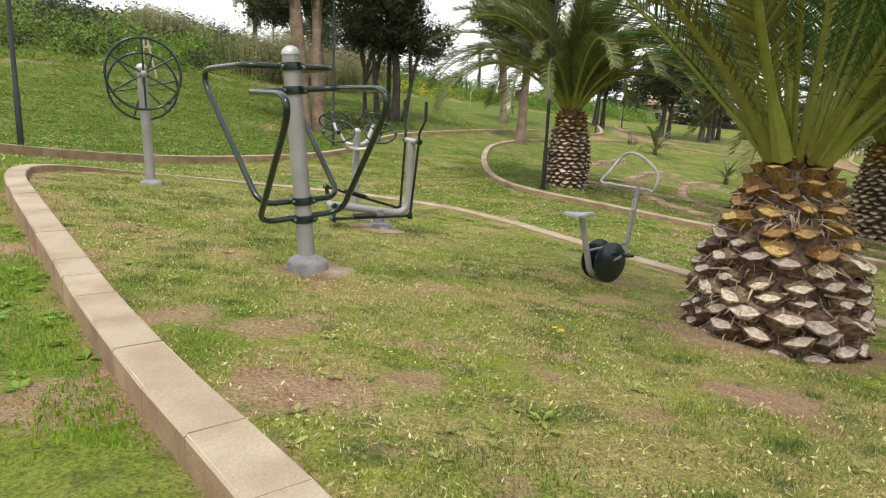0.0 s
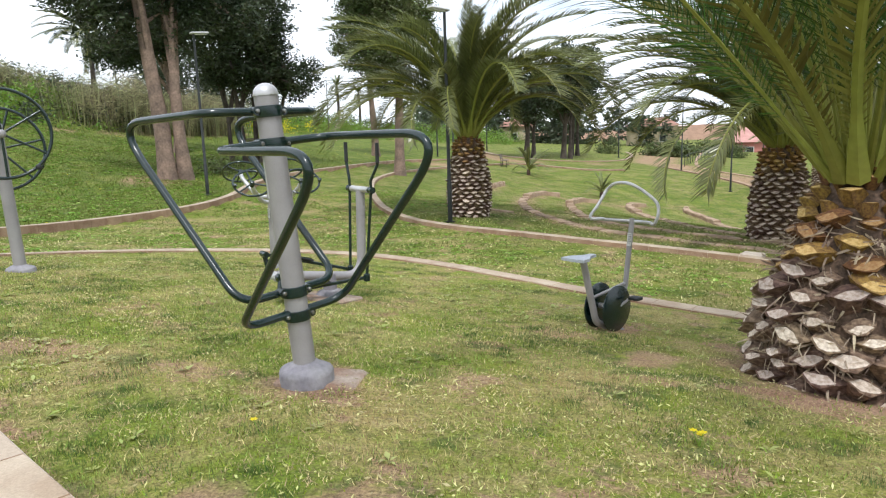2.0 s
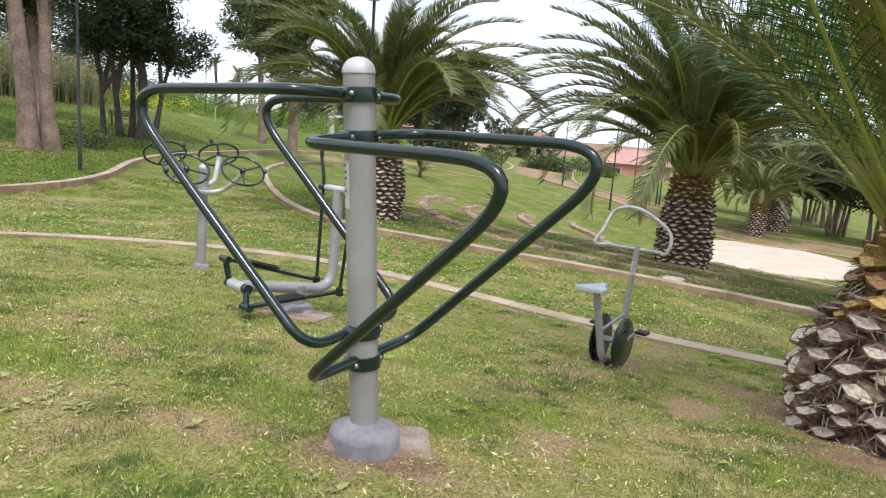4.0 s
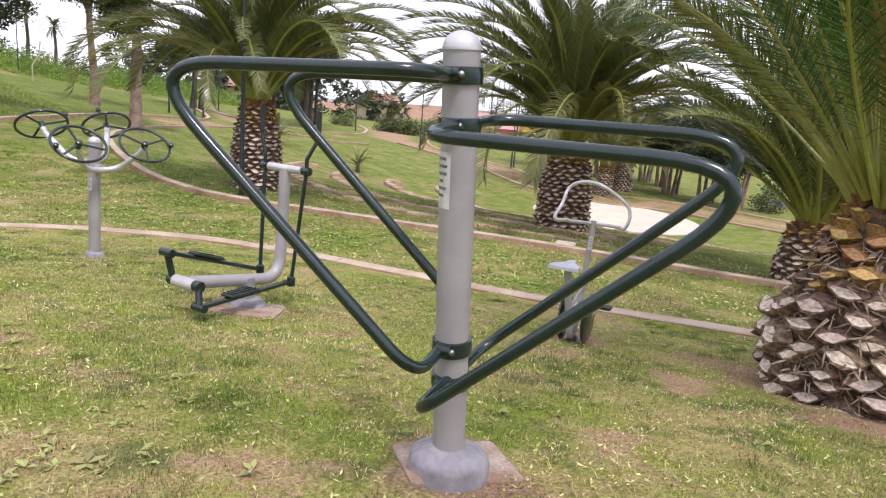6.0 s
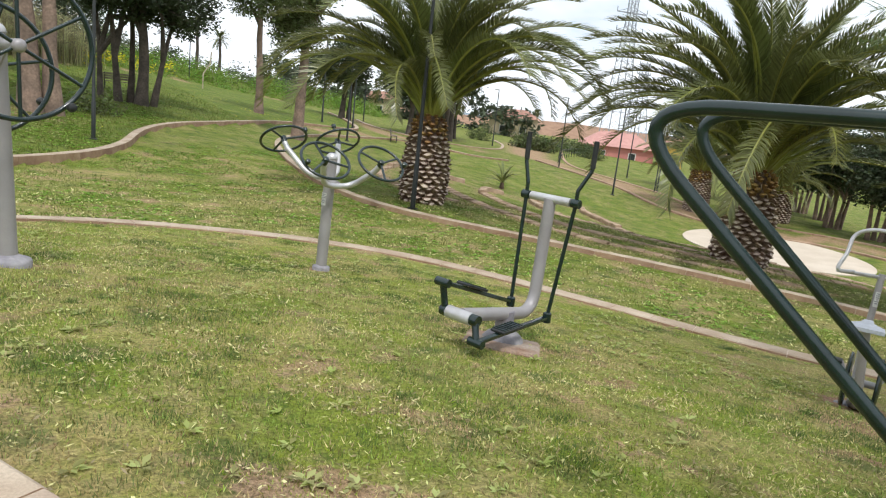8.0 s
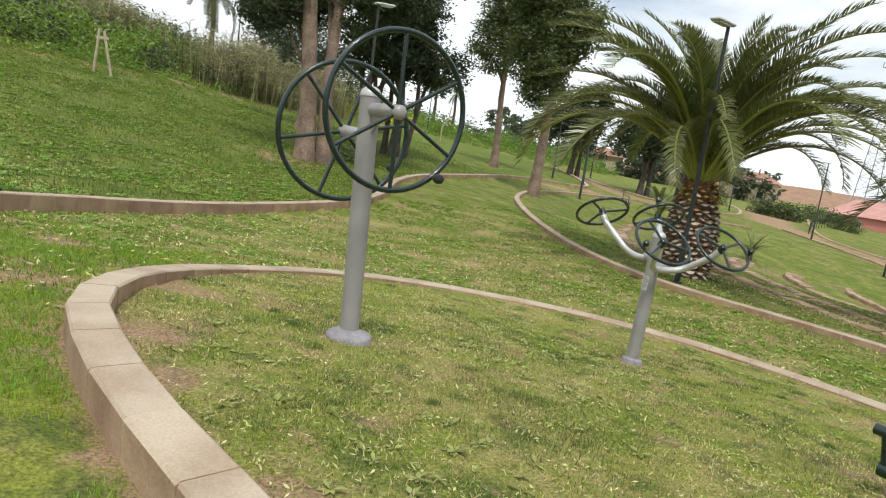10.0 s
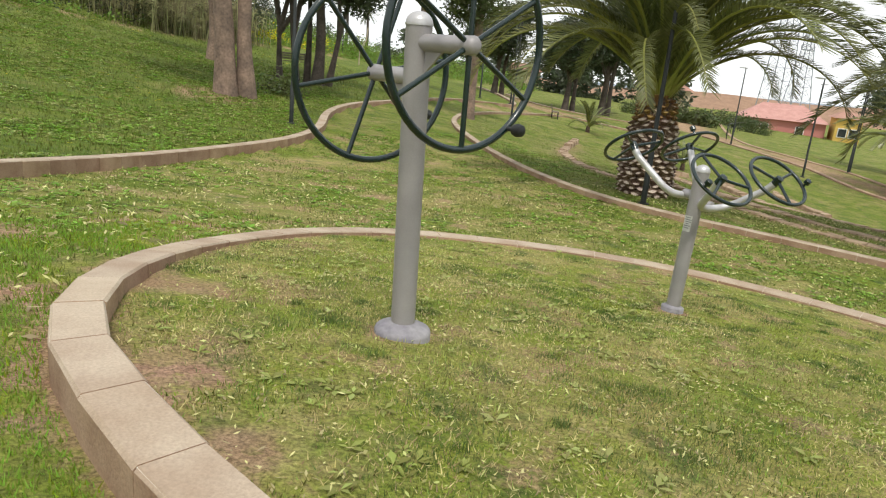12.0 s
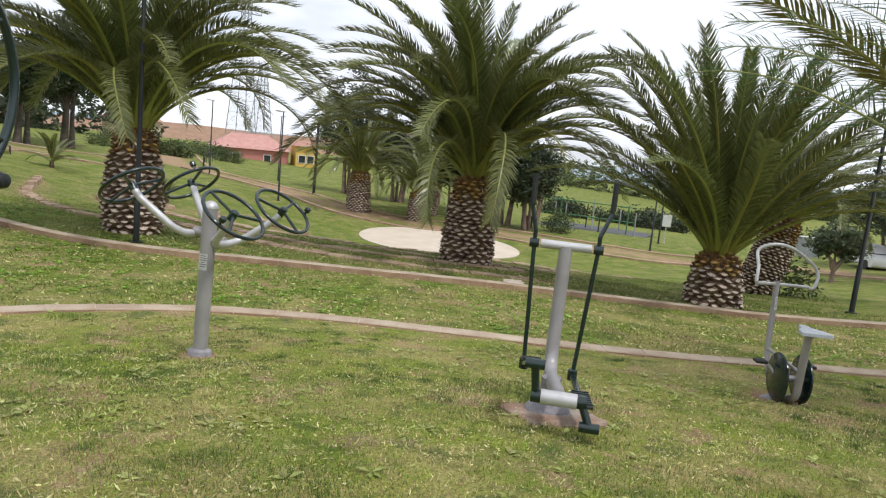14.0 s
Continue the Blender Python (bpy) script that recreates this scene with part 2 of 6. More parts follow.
def ground_material():
    m = bpy.data.materials.new("lawn")
    m.use_nodes = True
    n, l = m.node_tree.nodes, m.node_tree.links
    b = n["Principled BSDF"]
    b.inputs["Roughness"].default_value = 0.95
    b.inputs["Specular IOR Level"].default_value = 0.15
    tc = n.new("ShaderNodeTexCoord")

    def tex(scale, detail=6.0, rough=0.6):
        t = n.new("ShaderNodeTexNoise")
        t.inputs["Scale"].default_value, t.inputs["Detail"].default_value, t.inputs["Roughness"].default_value = scale, detail, rough
        l.new(tc.outputs["Object"], t.inputs["Vector"])
        return t.outputs[0]

    def ramp(src, lo, hi):
        r = n.new("ShaderNodeMapRange")
        r.inputs[1].default_value, r.inputs[2].default_value = lo, hi
        l.new(src, r.inputs[0])
        return r.outputs[0]

    def mix(fac, a, c):
        x = n.new("ShaderNodeMix")
        x.data_type = "RGBA"
        l.new(fac, x.inputs[0])
        for slot, v in ((6, a), (7, c)):
            if isinstance(v, tuple):
                x.inputs[slot].default_value = (*v, 1)
            else:
                l.new(v, x.inputs[slot])
        return x.outputs[2]

    def math_op(op, a, c):
        x = n.new("ShaderNodeMath")
        x.operation, x.use_clamp = op, op in ("ADD", "SUBTRACT", "MULTIPLY")
        for slot, v in ((0, a), (1, c)):
            if isinstance(v, float):
                x.inputs[slot].default_value = v
            else:
                l.new(v, x.inputs[slot])
        return x.outputs[0]

    def attr(name):
        a = n.new("ShaderNodeAttribute")
        a.attribute_name = name
        return a.outputs["Fac"]

    lush, dry, soil = attr("lush"), attr("dry"), attr("soil")
    broken = math_op("ADD", math_op("MULTIPLY", tex(6, 7, 0.65), 0.6), math_op("MULTIPLY", tex(26, 5), 0.4))
    soil = math_op("MULTIPLY", soil, ramp(math_op("ADD", math_op("MULTIPLY", soil, 0.28), broken), 0.54, 0.68))
    green = mix(ramp(tex(1.1), 0.35, 0.65), (0.178, 0.24, 0.036), (0.29, 0.325, 0.052))
    green = mix(lush, green, mix(ramp(tex(0.7), 0.35, 0.65), (0.085, 0.135, 0.018), (0.155, 0.20, 0.03)))
    clumps = math_op("MULTIPLY", ramp(tex(6.5, 5, 0.65), 0.50, 0.62), 0.72)
    green = mix(clumps, green, (0.085, 0.135, 0.022))
    straw = mix(ramp(tex(9), 0.35, 0.65), (0.44, 0.37, 0.165), (0.32, 0.255, 0.105))
    patch = math_op("MULTIPLY", ramp(math_op("ADD", math_op("MULTIPLY", tex(0.8, 7, 0.65), 0.75), math_op("MULTIPLY", tex(14, 5), 0.25)), 0.44, 0.58), dry)
    base = mix(patch, green, straw)
    tufts = math_op("MULTIPLY", ramp(tex(2.3, 4), 0.55, 0.65), 0.66)
    base = mix(tufts, base, (0.075, 0.115, 0.035))
    earth = mix(ramp(tex(5), 0.35, 0.65), (0.35, 0.212, 0.14), (0.43, 0.285, 0.195))
    bare = math_op("MULTIPLY", ramp(math_op("ADD", math_op("MULTIPLY", tex(1.4, 7, 0.6), 0.8), math_op("MULTIPLY", tex(22, 4), 0.2)), 0.545, 0.60), dry)
    base = mix(math_op("ADD", math_op("MULTIPLY", bare, 0.85), soil), base, earth)
    fine = n.new("ShaderNodeHueSaturation")
    v = n.new("ShaderNodeMapRange")
    v.inputs[1].default_value, v.inputs[2].default_value, v.inputs[3].default_value, v.inputs[4].default_value = 0.3, 0.7, 0.32, 1.66
    l.new(tex(55, 6, 0.7), v.inputs[0])
    l.new(v.outputs[0], fine.inputs["Value"])
    l.new(base, fine.inputs["Color"])
    l.new(fine.outputs[0], b.inputs["Base Color"])
    bp = n.new("ShaderNodeBump")
    bp.inputs["Strength"].default_value, bp.inputs["Distance"].default_value = 0.9, 0.03
    l.new(tex(38, 6, 0.7), bp.inputs["Height"])
    l.new(bp.outputs[0], b.inputs["Normal"])
    return m


LAWN = ground_material()

# ---- building helpers ----


class Shell:
    """Collects vertices and faces of one mesh."""

    def __init__(self):
        self.v, self.f = [], []

    def add(self, verts, faces):
        k = len(self.v)
        self.v += [tuple(p) for p in verts]
        self.f += [tuple(i + k for i in f) for f in faces]
        return self

    def box(self, size, at=(0, 0, 0), m=None, bevel=0.0):
        x, y, z = (s / 2 for s in size)
        c = min(bevel, x * 0.9, y * 0.9, z * 0.9)
        if not c:
            pts = [(sx * x, sy * y, sz * z) for sx in (-1, 1) for sy in (-1, 1) for sz in (-1, 1)]
            faces = [(0, 1, 3, 2), (4, 6, 7, 5), (0, 4, 5, 1), (2, 3, 7, 6), (0, 2, 6, 4), (1, 5, 7, 3)]
        else:
            pts, faces = [], []
            ring = [(x - c, -y), (x, -y + c), (x, y - c), (x - c, y), (-x + c, y), (-x, y - c), (-x, -y + c), (-x + c, -y)]
            for zz, k in ((-z, (x - c) / x), (-z + c, 1), (z - c, 1), (z, (x - c) / x)):
                pts += [(px * k, py * (1 if k == 1 else (y - c) / y), zz) for px, py in ring]
            for r in range(3):
                faces += [(r * 8 + i, r * 8 + (i + 1) % 8, r * 8 + 8 + (i + 1) % 8, r * 8 + 8 + i) for i in range(8)]
            faces += [tuple(range(7, -1, -1)), tuple(range(24, 32))]
        mat = m or Matrix.Identity(4)
        return self.add([mat @ Vector(p) + Vector(at) for p in pts], faces)

    def tube(self, pts, r, n=12, closed=False, cap=True):
        pts = [Vector(p) for p in pts]
        rs = r if isinstance(r, (list, tuple)) else [r] * len(pts)
        m = len(pts)
        tang = []
        for i in range(m):
            a = pts[i - 1] if i or closed else pts[0]
            b = pts[(i + 1) % m] if i < m - 1 or closed else pts[-1]
            tang.append((b - a).normalized())
        up = Vector((0, 0, 1)) if abs(tang[0].z) < 0.9 else Vector((1, 0, 0))
        side = tang[0].cross(up).normalized()
        verts, faces = [], []
        for i in range(m):
            if i:
                side = (side - tang[i] * side.dot(tang[i])).normalized()
            other = tang[i].cross(side)
            for k in range(n):
                a = 2 * math.pi * k / n
                verts.append(pts[i] + (side * math.cos(a) + other * math.sin(a)) * rs[i])
        for i in range(m if closed else m - 1):
            j = (i + 1) % m
            faces += [(i * n + k, i * n + (k + 1) % n, j * n + (k + 1) % n, j * n + k) for k in range(n)]
        if cap and not closed:
            faces += [tuple(range(n - 1, -1, -1)), tuple(range((m - 1) * n, m * n))]
        return self.add(verts, faces)

    def lathe(self, profile, axis_from=(0, 0, 0), axis=(0, 0, 1), n=24):
        """Profile of (radius, height) turned about an axis."""
        q = Vector(axis).normalized().to_track_quat("Z", "Y").to_matrix()
        o = Vector(axis_from)
        verts, faces = [], []
        for r, h in profile:
            for k in range(n):
                a = 2 * math.pi * k / n
                verts.append(o + q @ Vector((r * math.cos(a), r * math.sin(a), h)))
        for i in range(len(profile) - 1):
            faces += [(i * n + k, i * n + (k + 1) % n, (i + 1) * n + (k + 1) % n, (i + 1) * n + k) for k in range(n)]
        faces += [tuple(range(n - 1, -1, -1)), tuple(range((len(profile) - 1) * n, len(profile) * n))]
        return self.add(verts, faces)

    def ring(self, centre, normal, radius, r, n=40, k=10):
        q = Vector(normal).normalized().to_track_quat("Z", "Y").to_matrix()
        c = Vector(centre)
        return self.tube([c + q @ Vector((radius * math.cos(2 * math.pi * i / n), radius * math.sin(2 * math.pi * i / n), 0)) for i in range(n)], r, k, closed=True)

    def mesh(self, name, mat, smooth=True):
        me = bpy.data.meshes.new(name)
        me.from_pydata(self.v, [], self.f)
        me.materials.append(mat)
        if smooth:
            me.shade_smooth()
            me.set_sharp_from_angle(angle=radians(42))
        return me


def part(name, shell, mat, parent, label="", smooth=True):
    me = shell if isinstance(shell, bpy.types.Mesh) else shell.mesh(name, mat, smooth)
    ob = new(name, me)
    ob.parent = parent
    if label:
        tagged(ob, label)
    return ob


def thing(name, at, label, category, group="", kind=""):
    ob = new(name)
    ob.location = at
    ob.empty_display_size = 0.1
    return tagged(ob, label, category, group, kind)


def single(name, shell, mat, label, category, group="", kind="", smooth=True, at=(0, 0, 0)):
    ob = new(name, shell if isinstance(shell, bpy.types.Mesh) else shell.mesh(name, mat, smooth))
    ob.location = at
    return tagged(ob, label, category, group, kind)


def fillet(pts, r, steps=7):
    """A polyline with its inner corners rounded."""
    pts = [Vector(p) for p in pts]
    out = [pts[0]]
    for a, b, c in zip(pts, pts[1:], pts[2:]):
        d1, d2 = (a - b).normalized(), (c - b).normalized()
        ang = d1.angle(d2)
        t = min(r / max(math.tan(ang / 2), 0.05), (a - b).length * 0.48, (c - b).length * 0.48)
        p, q = b + d1 * t, b + d2 * t
        for i in range(steps + 1):
            u = i / steps
            out.append(p * (1 - u) ** 2 + b * 2 * u * (1 - u) + q * u * u)
    return out + [pts[-1]]


def smooth_line(pts, step):
    """Points at even steps on a Catmull-Rom curve."""
    p = [Vector((*q, 0)) if len(q) == 2 else Vector(q) for q in pts]
    p = [p[0] * 2 - p[1]] + p + [p[-1] * 2 - p[-2]]
    dense = []
    for a, b, c, d in zip(p, p[1:], p[2:], p[3:]):
        for i in range(24):
            t = i / 24
            dense.append(0.5 * (2 * b + (c - a) * t + (2 * a - 5 * b + 4 * c - d) * t * t + (3 * b - a - 3 * c + d) * t ** 3))
    dense.append(p[-2])
    out, left = [dense[0]], step
    for a, b in zip(dense, dense[1:]):
        gap = (b - a).length
        while gap >= left:
            a = a + (b - a).normalized() * left
            gap -= left
            out.append(a)
            left = step
        left -= gap
    return out


# ---- terrain ----
KERB_LAWN = [(3.2, -8.5), (1.35, -5.9), (0.1, -3.65), (-0.27, -3.03), (-0.69, -2.29), (-1.19, -1.37), (-1.84, -0.12), (-2.62, 1.34), (-3.28, 2.58), (-3.75, 3.5), (-4.07, 4.35), (-4.2, 5.0), (-4.1, 5.85), (-3.8, 6.75), (-3.3, 7.7), (-2.4, 8.8), (-1.1, 9.5), (0.3, 9.35), (1.45, 8.85), (2.5, 7.95), (3.3, 6.75), (3.9, 5.5), (4.45, 4.25), (5.1, 2.95), (5.8, 1.7), (6.3, 0.5), (7.3, -1.5), (8.6, -4.5)]
KERB_BANK = [(-7.5, 3.0), (-6.3, 7.6), (-5.75, 10.2), (-5.1, 12.0), (-4.0, 14.2), (-2.5, 16.7), (-0.65, 19.4), (0.5, 21.7), (1.6, 25.2), (3.1, 28.0), (5.7, 31.2), (8.2, 34.6), (10.4, 37.6), (13.2, 40.6), (16.0, 42.5), (17.9, 43.5), (19.2, 44.9), (20.4, 47.6), (22.4, 54.0), (24.1, 61.5)]
KERB_ISLAND = [(30.0, 40.6), (26.6, 40.4), (24.0, 42.3), (21.5, 42.9), (15.0, 38.3), (10.7, 33.7), (8.8, 30.7), (7.5, 28.0), (6.6, 25.2), (5.7, 21.3), (5.05, 17.3), (4.95, 14.2), (5.45, 12.2), (6.6, 10.4), (7.5, 9.1), (8.3, 8.2), (9.4, 6.8), (10.4, 5.2), (11.1, 3.4), (11.6, 1.4), (12.3, -0.5), (13.6, -3.5)]
EDGE = [(-44, 16), (-26, 23.5), (-15.8, 30), (-12.6, 34), (-9.3, 38.8), (-4.7, 44.5), (0.5, 53), (6, 61.5), (11, 66), (16, 69), (24, 72), (34, 77), (44, 84)]
HILL_AREA = EDGE + [(60, 320), (-320, 320), (-320, 16)]
SLOPES = (-1.4869, -1.7381, 1.666, -0.0136, -2.849, -0.6161, 0.5881, 2.2511, 0.1297, -1.2175, -0.2392, 0.1221, -0.0201, -0.2015, -0.2979, 0.41, 0.7206)


def smoothstep(a, b, x):
    t = np.clip((np.asarray(x, float) - a) / (b - a), 0, 1)
    return t * t * (3 - 2 * t)


def land(x, y):
    """The broad lie of the land."""
    x, y = np.asarray(x, float), np.asarray(y, float)
    u, v, p, q = np.tanh(x / 14), np.tanh((y - 10) / 22), np.tanh(x / 5), np.tanh((y - 4) / 7)
    terms = (1 + 0 * x, np.tanh(x / 80) * 4, np.tanh(y / 80) * 4, u, v, u * v, u * u, v * v, u * u * v, u * v * v, p, q, p * q, p * p, q * q, p * p * q, p * q * q)
    z = sum(c * t for c, t in zip(SLOPES, terms))
    hill = smoothstep(50, 90, y - 0.55 * x) * smoothstep(26, -6, x) * 0.8
    far = smoothstep(220, 900, np.hypot(x, y)) * -30 * smoothstep(-0.2, 0.4, x / (np.hypot(x, y) + 1))
    du, dv = (x - 26.7) * 0.898 + (y - 17) * 0.44, (y - 17) * 0.898 - (x - 26.7) * 0.44
    hollow = -1.55 * np.exp(-(du / 7.5) ** 2 / 2 - (dv / 12) ** 2 / 2)
    back = np.where(inside(x, y, HILL_AREA), away(x, y, EDGE), 0)
    slope = 1.3 * smoothstep(0.3, 13, back) * smoothstep(55, 18, x)
    return z + hill + far + hollow + slope


def inside(x, y, poly):
    x, y = np.asarray(x, float), np.asarray(y, float)
    hit = np.zeros(x.shape, bool)
    for (ax, ay), (bx, by) in zip(poly, poly[1:] + poly[:1]):
        cross = (ay > y) != (by > y)
        hit ^= cross & (x < (bx - ax) * (y - ay) / ((by - ay) or 1e-9) + ax)
    return hit


def away(x, y, line):
    """Distance to a polyline."""
    x, y = np.asarray(x, float), np.asarray(y, float)
    best = np.full(x.shape, 1e9)
    for (ax, ay), (bx, by) in zip(line, line[1:]):
        dx, dy = bx - ax, by - ay
        t = np.clip(((x - ax) * dx + (y - ay) * dy) / (dx * dx + dy * dy), 0, 1)
        best = np.minimum(best, np.hypot(x - ax - t * dx, y - ay - t * dy))
    return best


LAWN_LINE = [(p.x, p.y) for p in smooth_line(KERB_LAWN, 0.5)]
BANK_LINE = [(p.x, p.y) for p in smooth_line(KERB_BANK, 1.0)]
ISLAND_LINE = [(p.x, p.y) for p in smooth_line(KERB_ISLAND, 1.0)]
BANK_AREA = BANK_LINE + [(13.5, 140), (-160, 140), (-160, 3)]


def ground_z(x, y):
    x, y = np.asarray(x, float), np.asarray(y, float)
    z = land(x, y)
    out = ~inside(x, y, LAWN_LINE)
    d = away(x, y, LAWN_LINE)
    low = smoothstep(7.5, 4.5, y) * smoothstep(6.0, 3.0, x + 0.3 * y)
    z = z - smoothstep(-0.11, -0.01, np.where(out, d, -d)) * low * (0.06 + 0.06 * smoothstep(-2.5, 1.0, y))
    bank = inside(x, y, BANK_AREA)
    z = z + np.where(bank, smoothstep(0.0, 0.1, away(x, y, BANK_LINE)) * 0.15, 0)
    return z


def gz(x, y):
    return float(ground_z(np.array([x]), np.array([y]))[0])

# ---- ground ----


def spread(lo, hi, fine, step, grow, end):
    """Grid lines: even between lo and hi, then widening out to end."""
    mid = list(np.arange(lo, hi + fine / 2, fine))
    up, down, s = [hi], [lo], step
    while up[-1] < end:
        up.append(up[-1] + s)
        down.append(down[-1] - s)
        s *= grow
    return np.array(down[:0:-1] + mid + up[1:])


SOIL_SPOTS = [(0.0, 0.05, 0.40), (0.7, 3.15, 0.45), (3.3, 1.7, 0.36), (-2.57, 5.07, 0.26), (0.45, 6.25, 0.2), (3.9, -0.48, 1.15), (-2.2, 25.4, 1.7)]
BARE = [(-3.81, 5.97, 0.45), (-3.59, 3.79, 0.3), (-3.78, 4.46, 0.25), (-0.62, -1.54, 0.35), (-0.14, -1.75, 0.35), (0.0, -2.73, 0.3), (1.29, -2.18, 0.25), (0.66, -2.5, 0.25), (2.7, -2.2, 0.4), (2.68, 0.33, 0.4)]
PATH_FAR = [(13.0, 38.8), (18.5, 43.0), (22.6, 46.0), (28.0, 44.6), (35.0, 47.4), (41.0, 53.0), (47.0, 60.0), (52.0, 70.0)]
PATH_NORTH = [(22.6, 46.0), (23.6, 51.0), (25.2, 57.0), (27.0, 64.0)]
PATH_RIGHT = [(64.0, 74.0), (46.0, 56.0), (38.5, 45.0), (37.0, 37.5), (36.2, 33.0), (34.6, 29.0), (34.2, 26.3), (35.0, 22.6), (37.6, 18.4), (37.6, 13.4), (37.6, 8.1), (39.3, 4.6), (40.0, 0.1), (38.5, -3.5), (40.0, -12.0)]
EDGE_PATH = [(x + 0.2, y - 0.5) for x, y in EDGE]
TERRACES = [
    [(15.6, 31.2), (14.6, 29.9), (12.6, 27.2), (10.4, 24.0), (8.9, 20.6), (8.5, 18.0), (9.0, 16.0)],
    [(17.4, 28.0), (16.2, 27.8), (14.0, 25.0), (12.0, 21.4), (10.2, 17.2), (9.3, 13.6), (9.2, 11.2), (10.0, 9.6), (10.9, 8.2), (12.2, 6.6)],
    [(18.9, 26.6), (17.8, 26.5), (16.0, 24.4), (14.5, 21.8), (12.4, 17.8), (11.0, 14.8), (10.7, 12.4), (11.3, 10.8), (12.0, 9.6), (13.6, 7.6)],
    [(21.8, 26.6), (20.8, 26.4), (19.6, 24.8), (18.0, 21.2), (15.4, 16.6), (13.5, 13.1), (13.1, 10.8), (14.2, 8.8), (16.2, 7.2)],
    [(24.0, 26.0), (23.3, 25.0), (22.6, 22.6), (20.6, 18.8), (18.6, 15.4), (17.4, 12.4), (17.8, 10.0), (19.6, 8.0), (22.4, 6.4)],
]

gx = spread(-6.5, 9.0, 0.125, 0.16, 1.09, 3200)
gy = spread(-7.5, 11.5, 0.125, 0.16, 1.09, 3200)
GX, GY = np.meshgrid(gx, gy)
px, py = GX.ravel(), GY.ravel()
pz = ground_z(px, py)
rough_z = np.array([noise.noise((x * 1.7, y * 1.7, 0)) * 0.018 + noise.noise((x * 5, y * 5, 3)) * 0.008 for x, y in zip(px, py)])
pz = pz + rough_z * (np.hypot(px, py) < 80)
nx, ny = len(gx), len(gy)
quad = np.arange(nx * ny).reshape(ny, nx)
faces = np.stack([quad[:-1, :-1], quad[:-1, 1:], quad[1:, 1:], quad[1:, :-1]], -1).reshape(-1, 4)
ground_mesh = bpy.data.meshes.new("ground")
ground_mesh.from_pydata(np.stack([px, py, pz], -1).tolist(), [], faces.tolist())
ground_mesh.shade_smooth()
ground_mesh.materials.append(LAWN)
in_lawn, in_bank = inside(px, py, LAWN_LINE), inside(px, py, BANK_AREA)
near_lawn_line, near_path = away(px, py, LAWN_LINE), np.minimum(np.minimum(away(px, py, PATH_FAR), away(px, py, PATH_NORTH)) + 0.8, away(px, py, PATH_RIGHT))
outer = (~in_lawn) & (px < 1.5 - 0.5 * py) & (py < 9)
lush = np.where(in_lawn, 0.15, np.where(in_bank, 1.0, 0.6))
lush = np.where(outer, 0.25, lush)
dry = np.where(in_lawn, 0.95 - 0.25 * smoothstep(0, 5, py), np.where(in_bank, 0.14, np.where(px < 40, 0.7, 0.4)))
dry = np.where(outer, 0.3, dry)
island_side = inside(px, py, ISLAND_LINE + [(60, -3.5), (60, 40)]) | (py > 22)
lush, dry = np.where(island_side & ~in_bank, 0.85, lush), np.where(island_side & ~in_bank, 0.35, dry)
soil = np.zeros(len(px))
wob_b = np.array([noise.noise((x * 1.3, y * 1.3, 17)) + 0.4 * noise.noise((x * 4, y * 4, 19)) for x, y in zip(px, py)])
soil = np.where(outer, smoothstep(0.06, 0.32, wob_b) * 0.9, soil)
wob = np.array([noise.noise((x * 2.2, y * 2.2, 7)) for x, y in zip(px, py)])
for sx, sy, sr in SOIL_SPOTS:
    soil = np.maximum(soil, smoothstep(1.25, 0.55, np.hypot(px - sx, py - sy) / sr + wob * 0.5) * 0.75)
for bx, by, br in BARE:
    soil = np.maximum(soil, smoothstep(1.2, 0.6, np.hypot(px - bx, py - by) / br + 0.2 + wob * 0.9) * 0.8)
soil = np.maximum(soil, smoothstep(1.9, 1.3, near_path + wob * 0.4) * 0.8)
soil = np.maximum(soil, smoothstep(0.75, 0.35, away(px, py, EDGE_PATH) + wob * 0.3) * 0.7)
for line in TERRACES:
    soil = np.maximum(soil, smoothstep(0.9, 0.3, away(px, py, line) + wob * 0.3) * 0.62)
soil = np.maximum(soil, smoothstep(0.3, 0.12, near_lawn_line + wob * 0.12) * 0.7)
for key, values in (("lush", lush), ("dry", dry), ("soil", soil)):
    ground_mesh.attributes.new(key, "FLOAT", "POINT").data.foreach_set("value", np.asarray(values, np.float32))
tagged(new("ground", ground_mesh), "patchy green and straw-coloured lawn with bare reddish earth", "ground", kind="structure")
sea = Shell().add([(150, -3000, -24), (4800, -3000, -24), (4800, 4800, -24), (150, 4800, -24)], [(0, 1, 2, 3)])
single("water", sea, SEA, "hazy blue sea far beyond the park", "sea", kind="structure")

# ---- kerbs ----


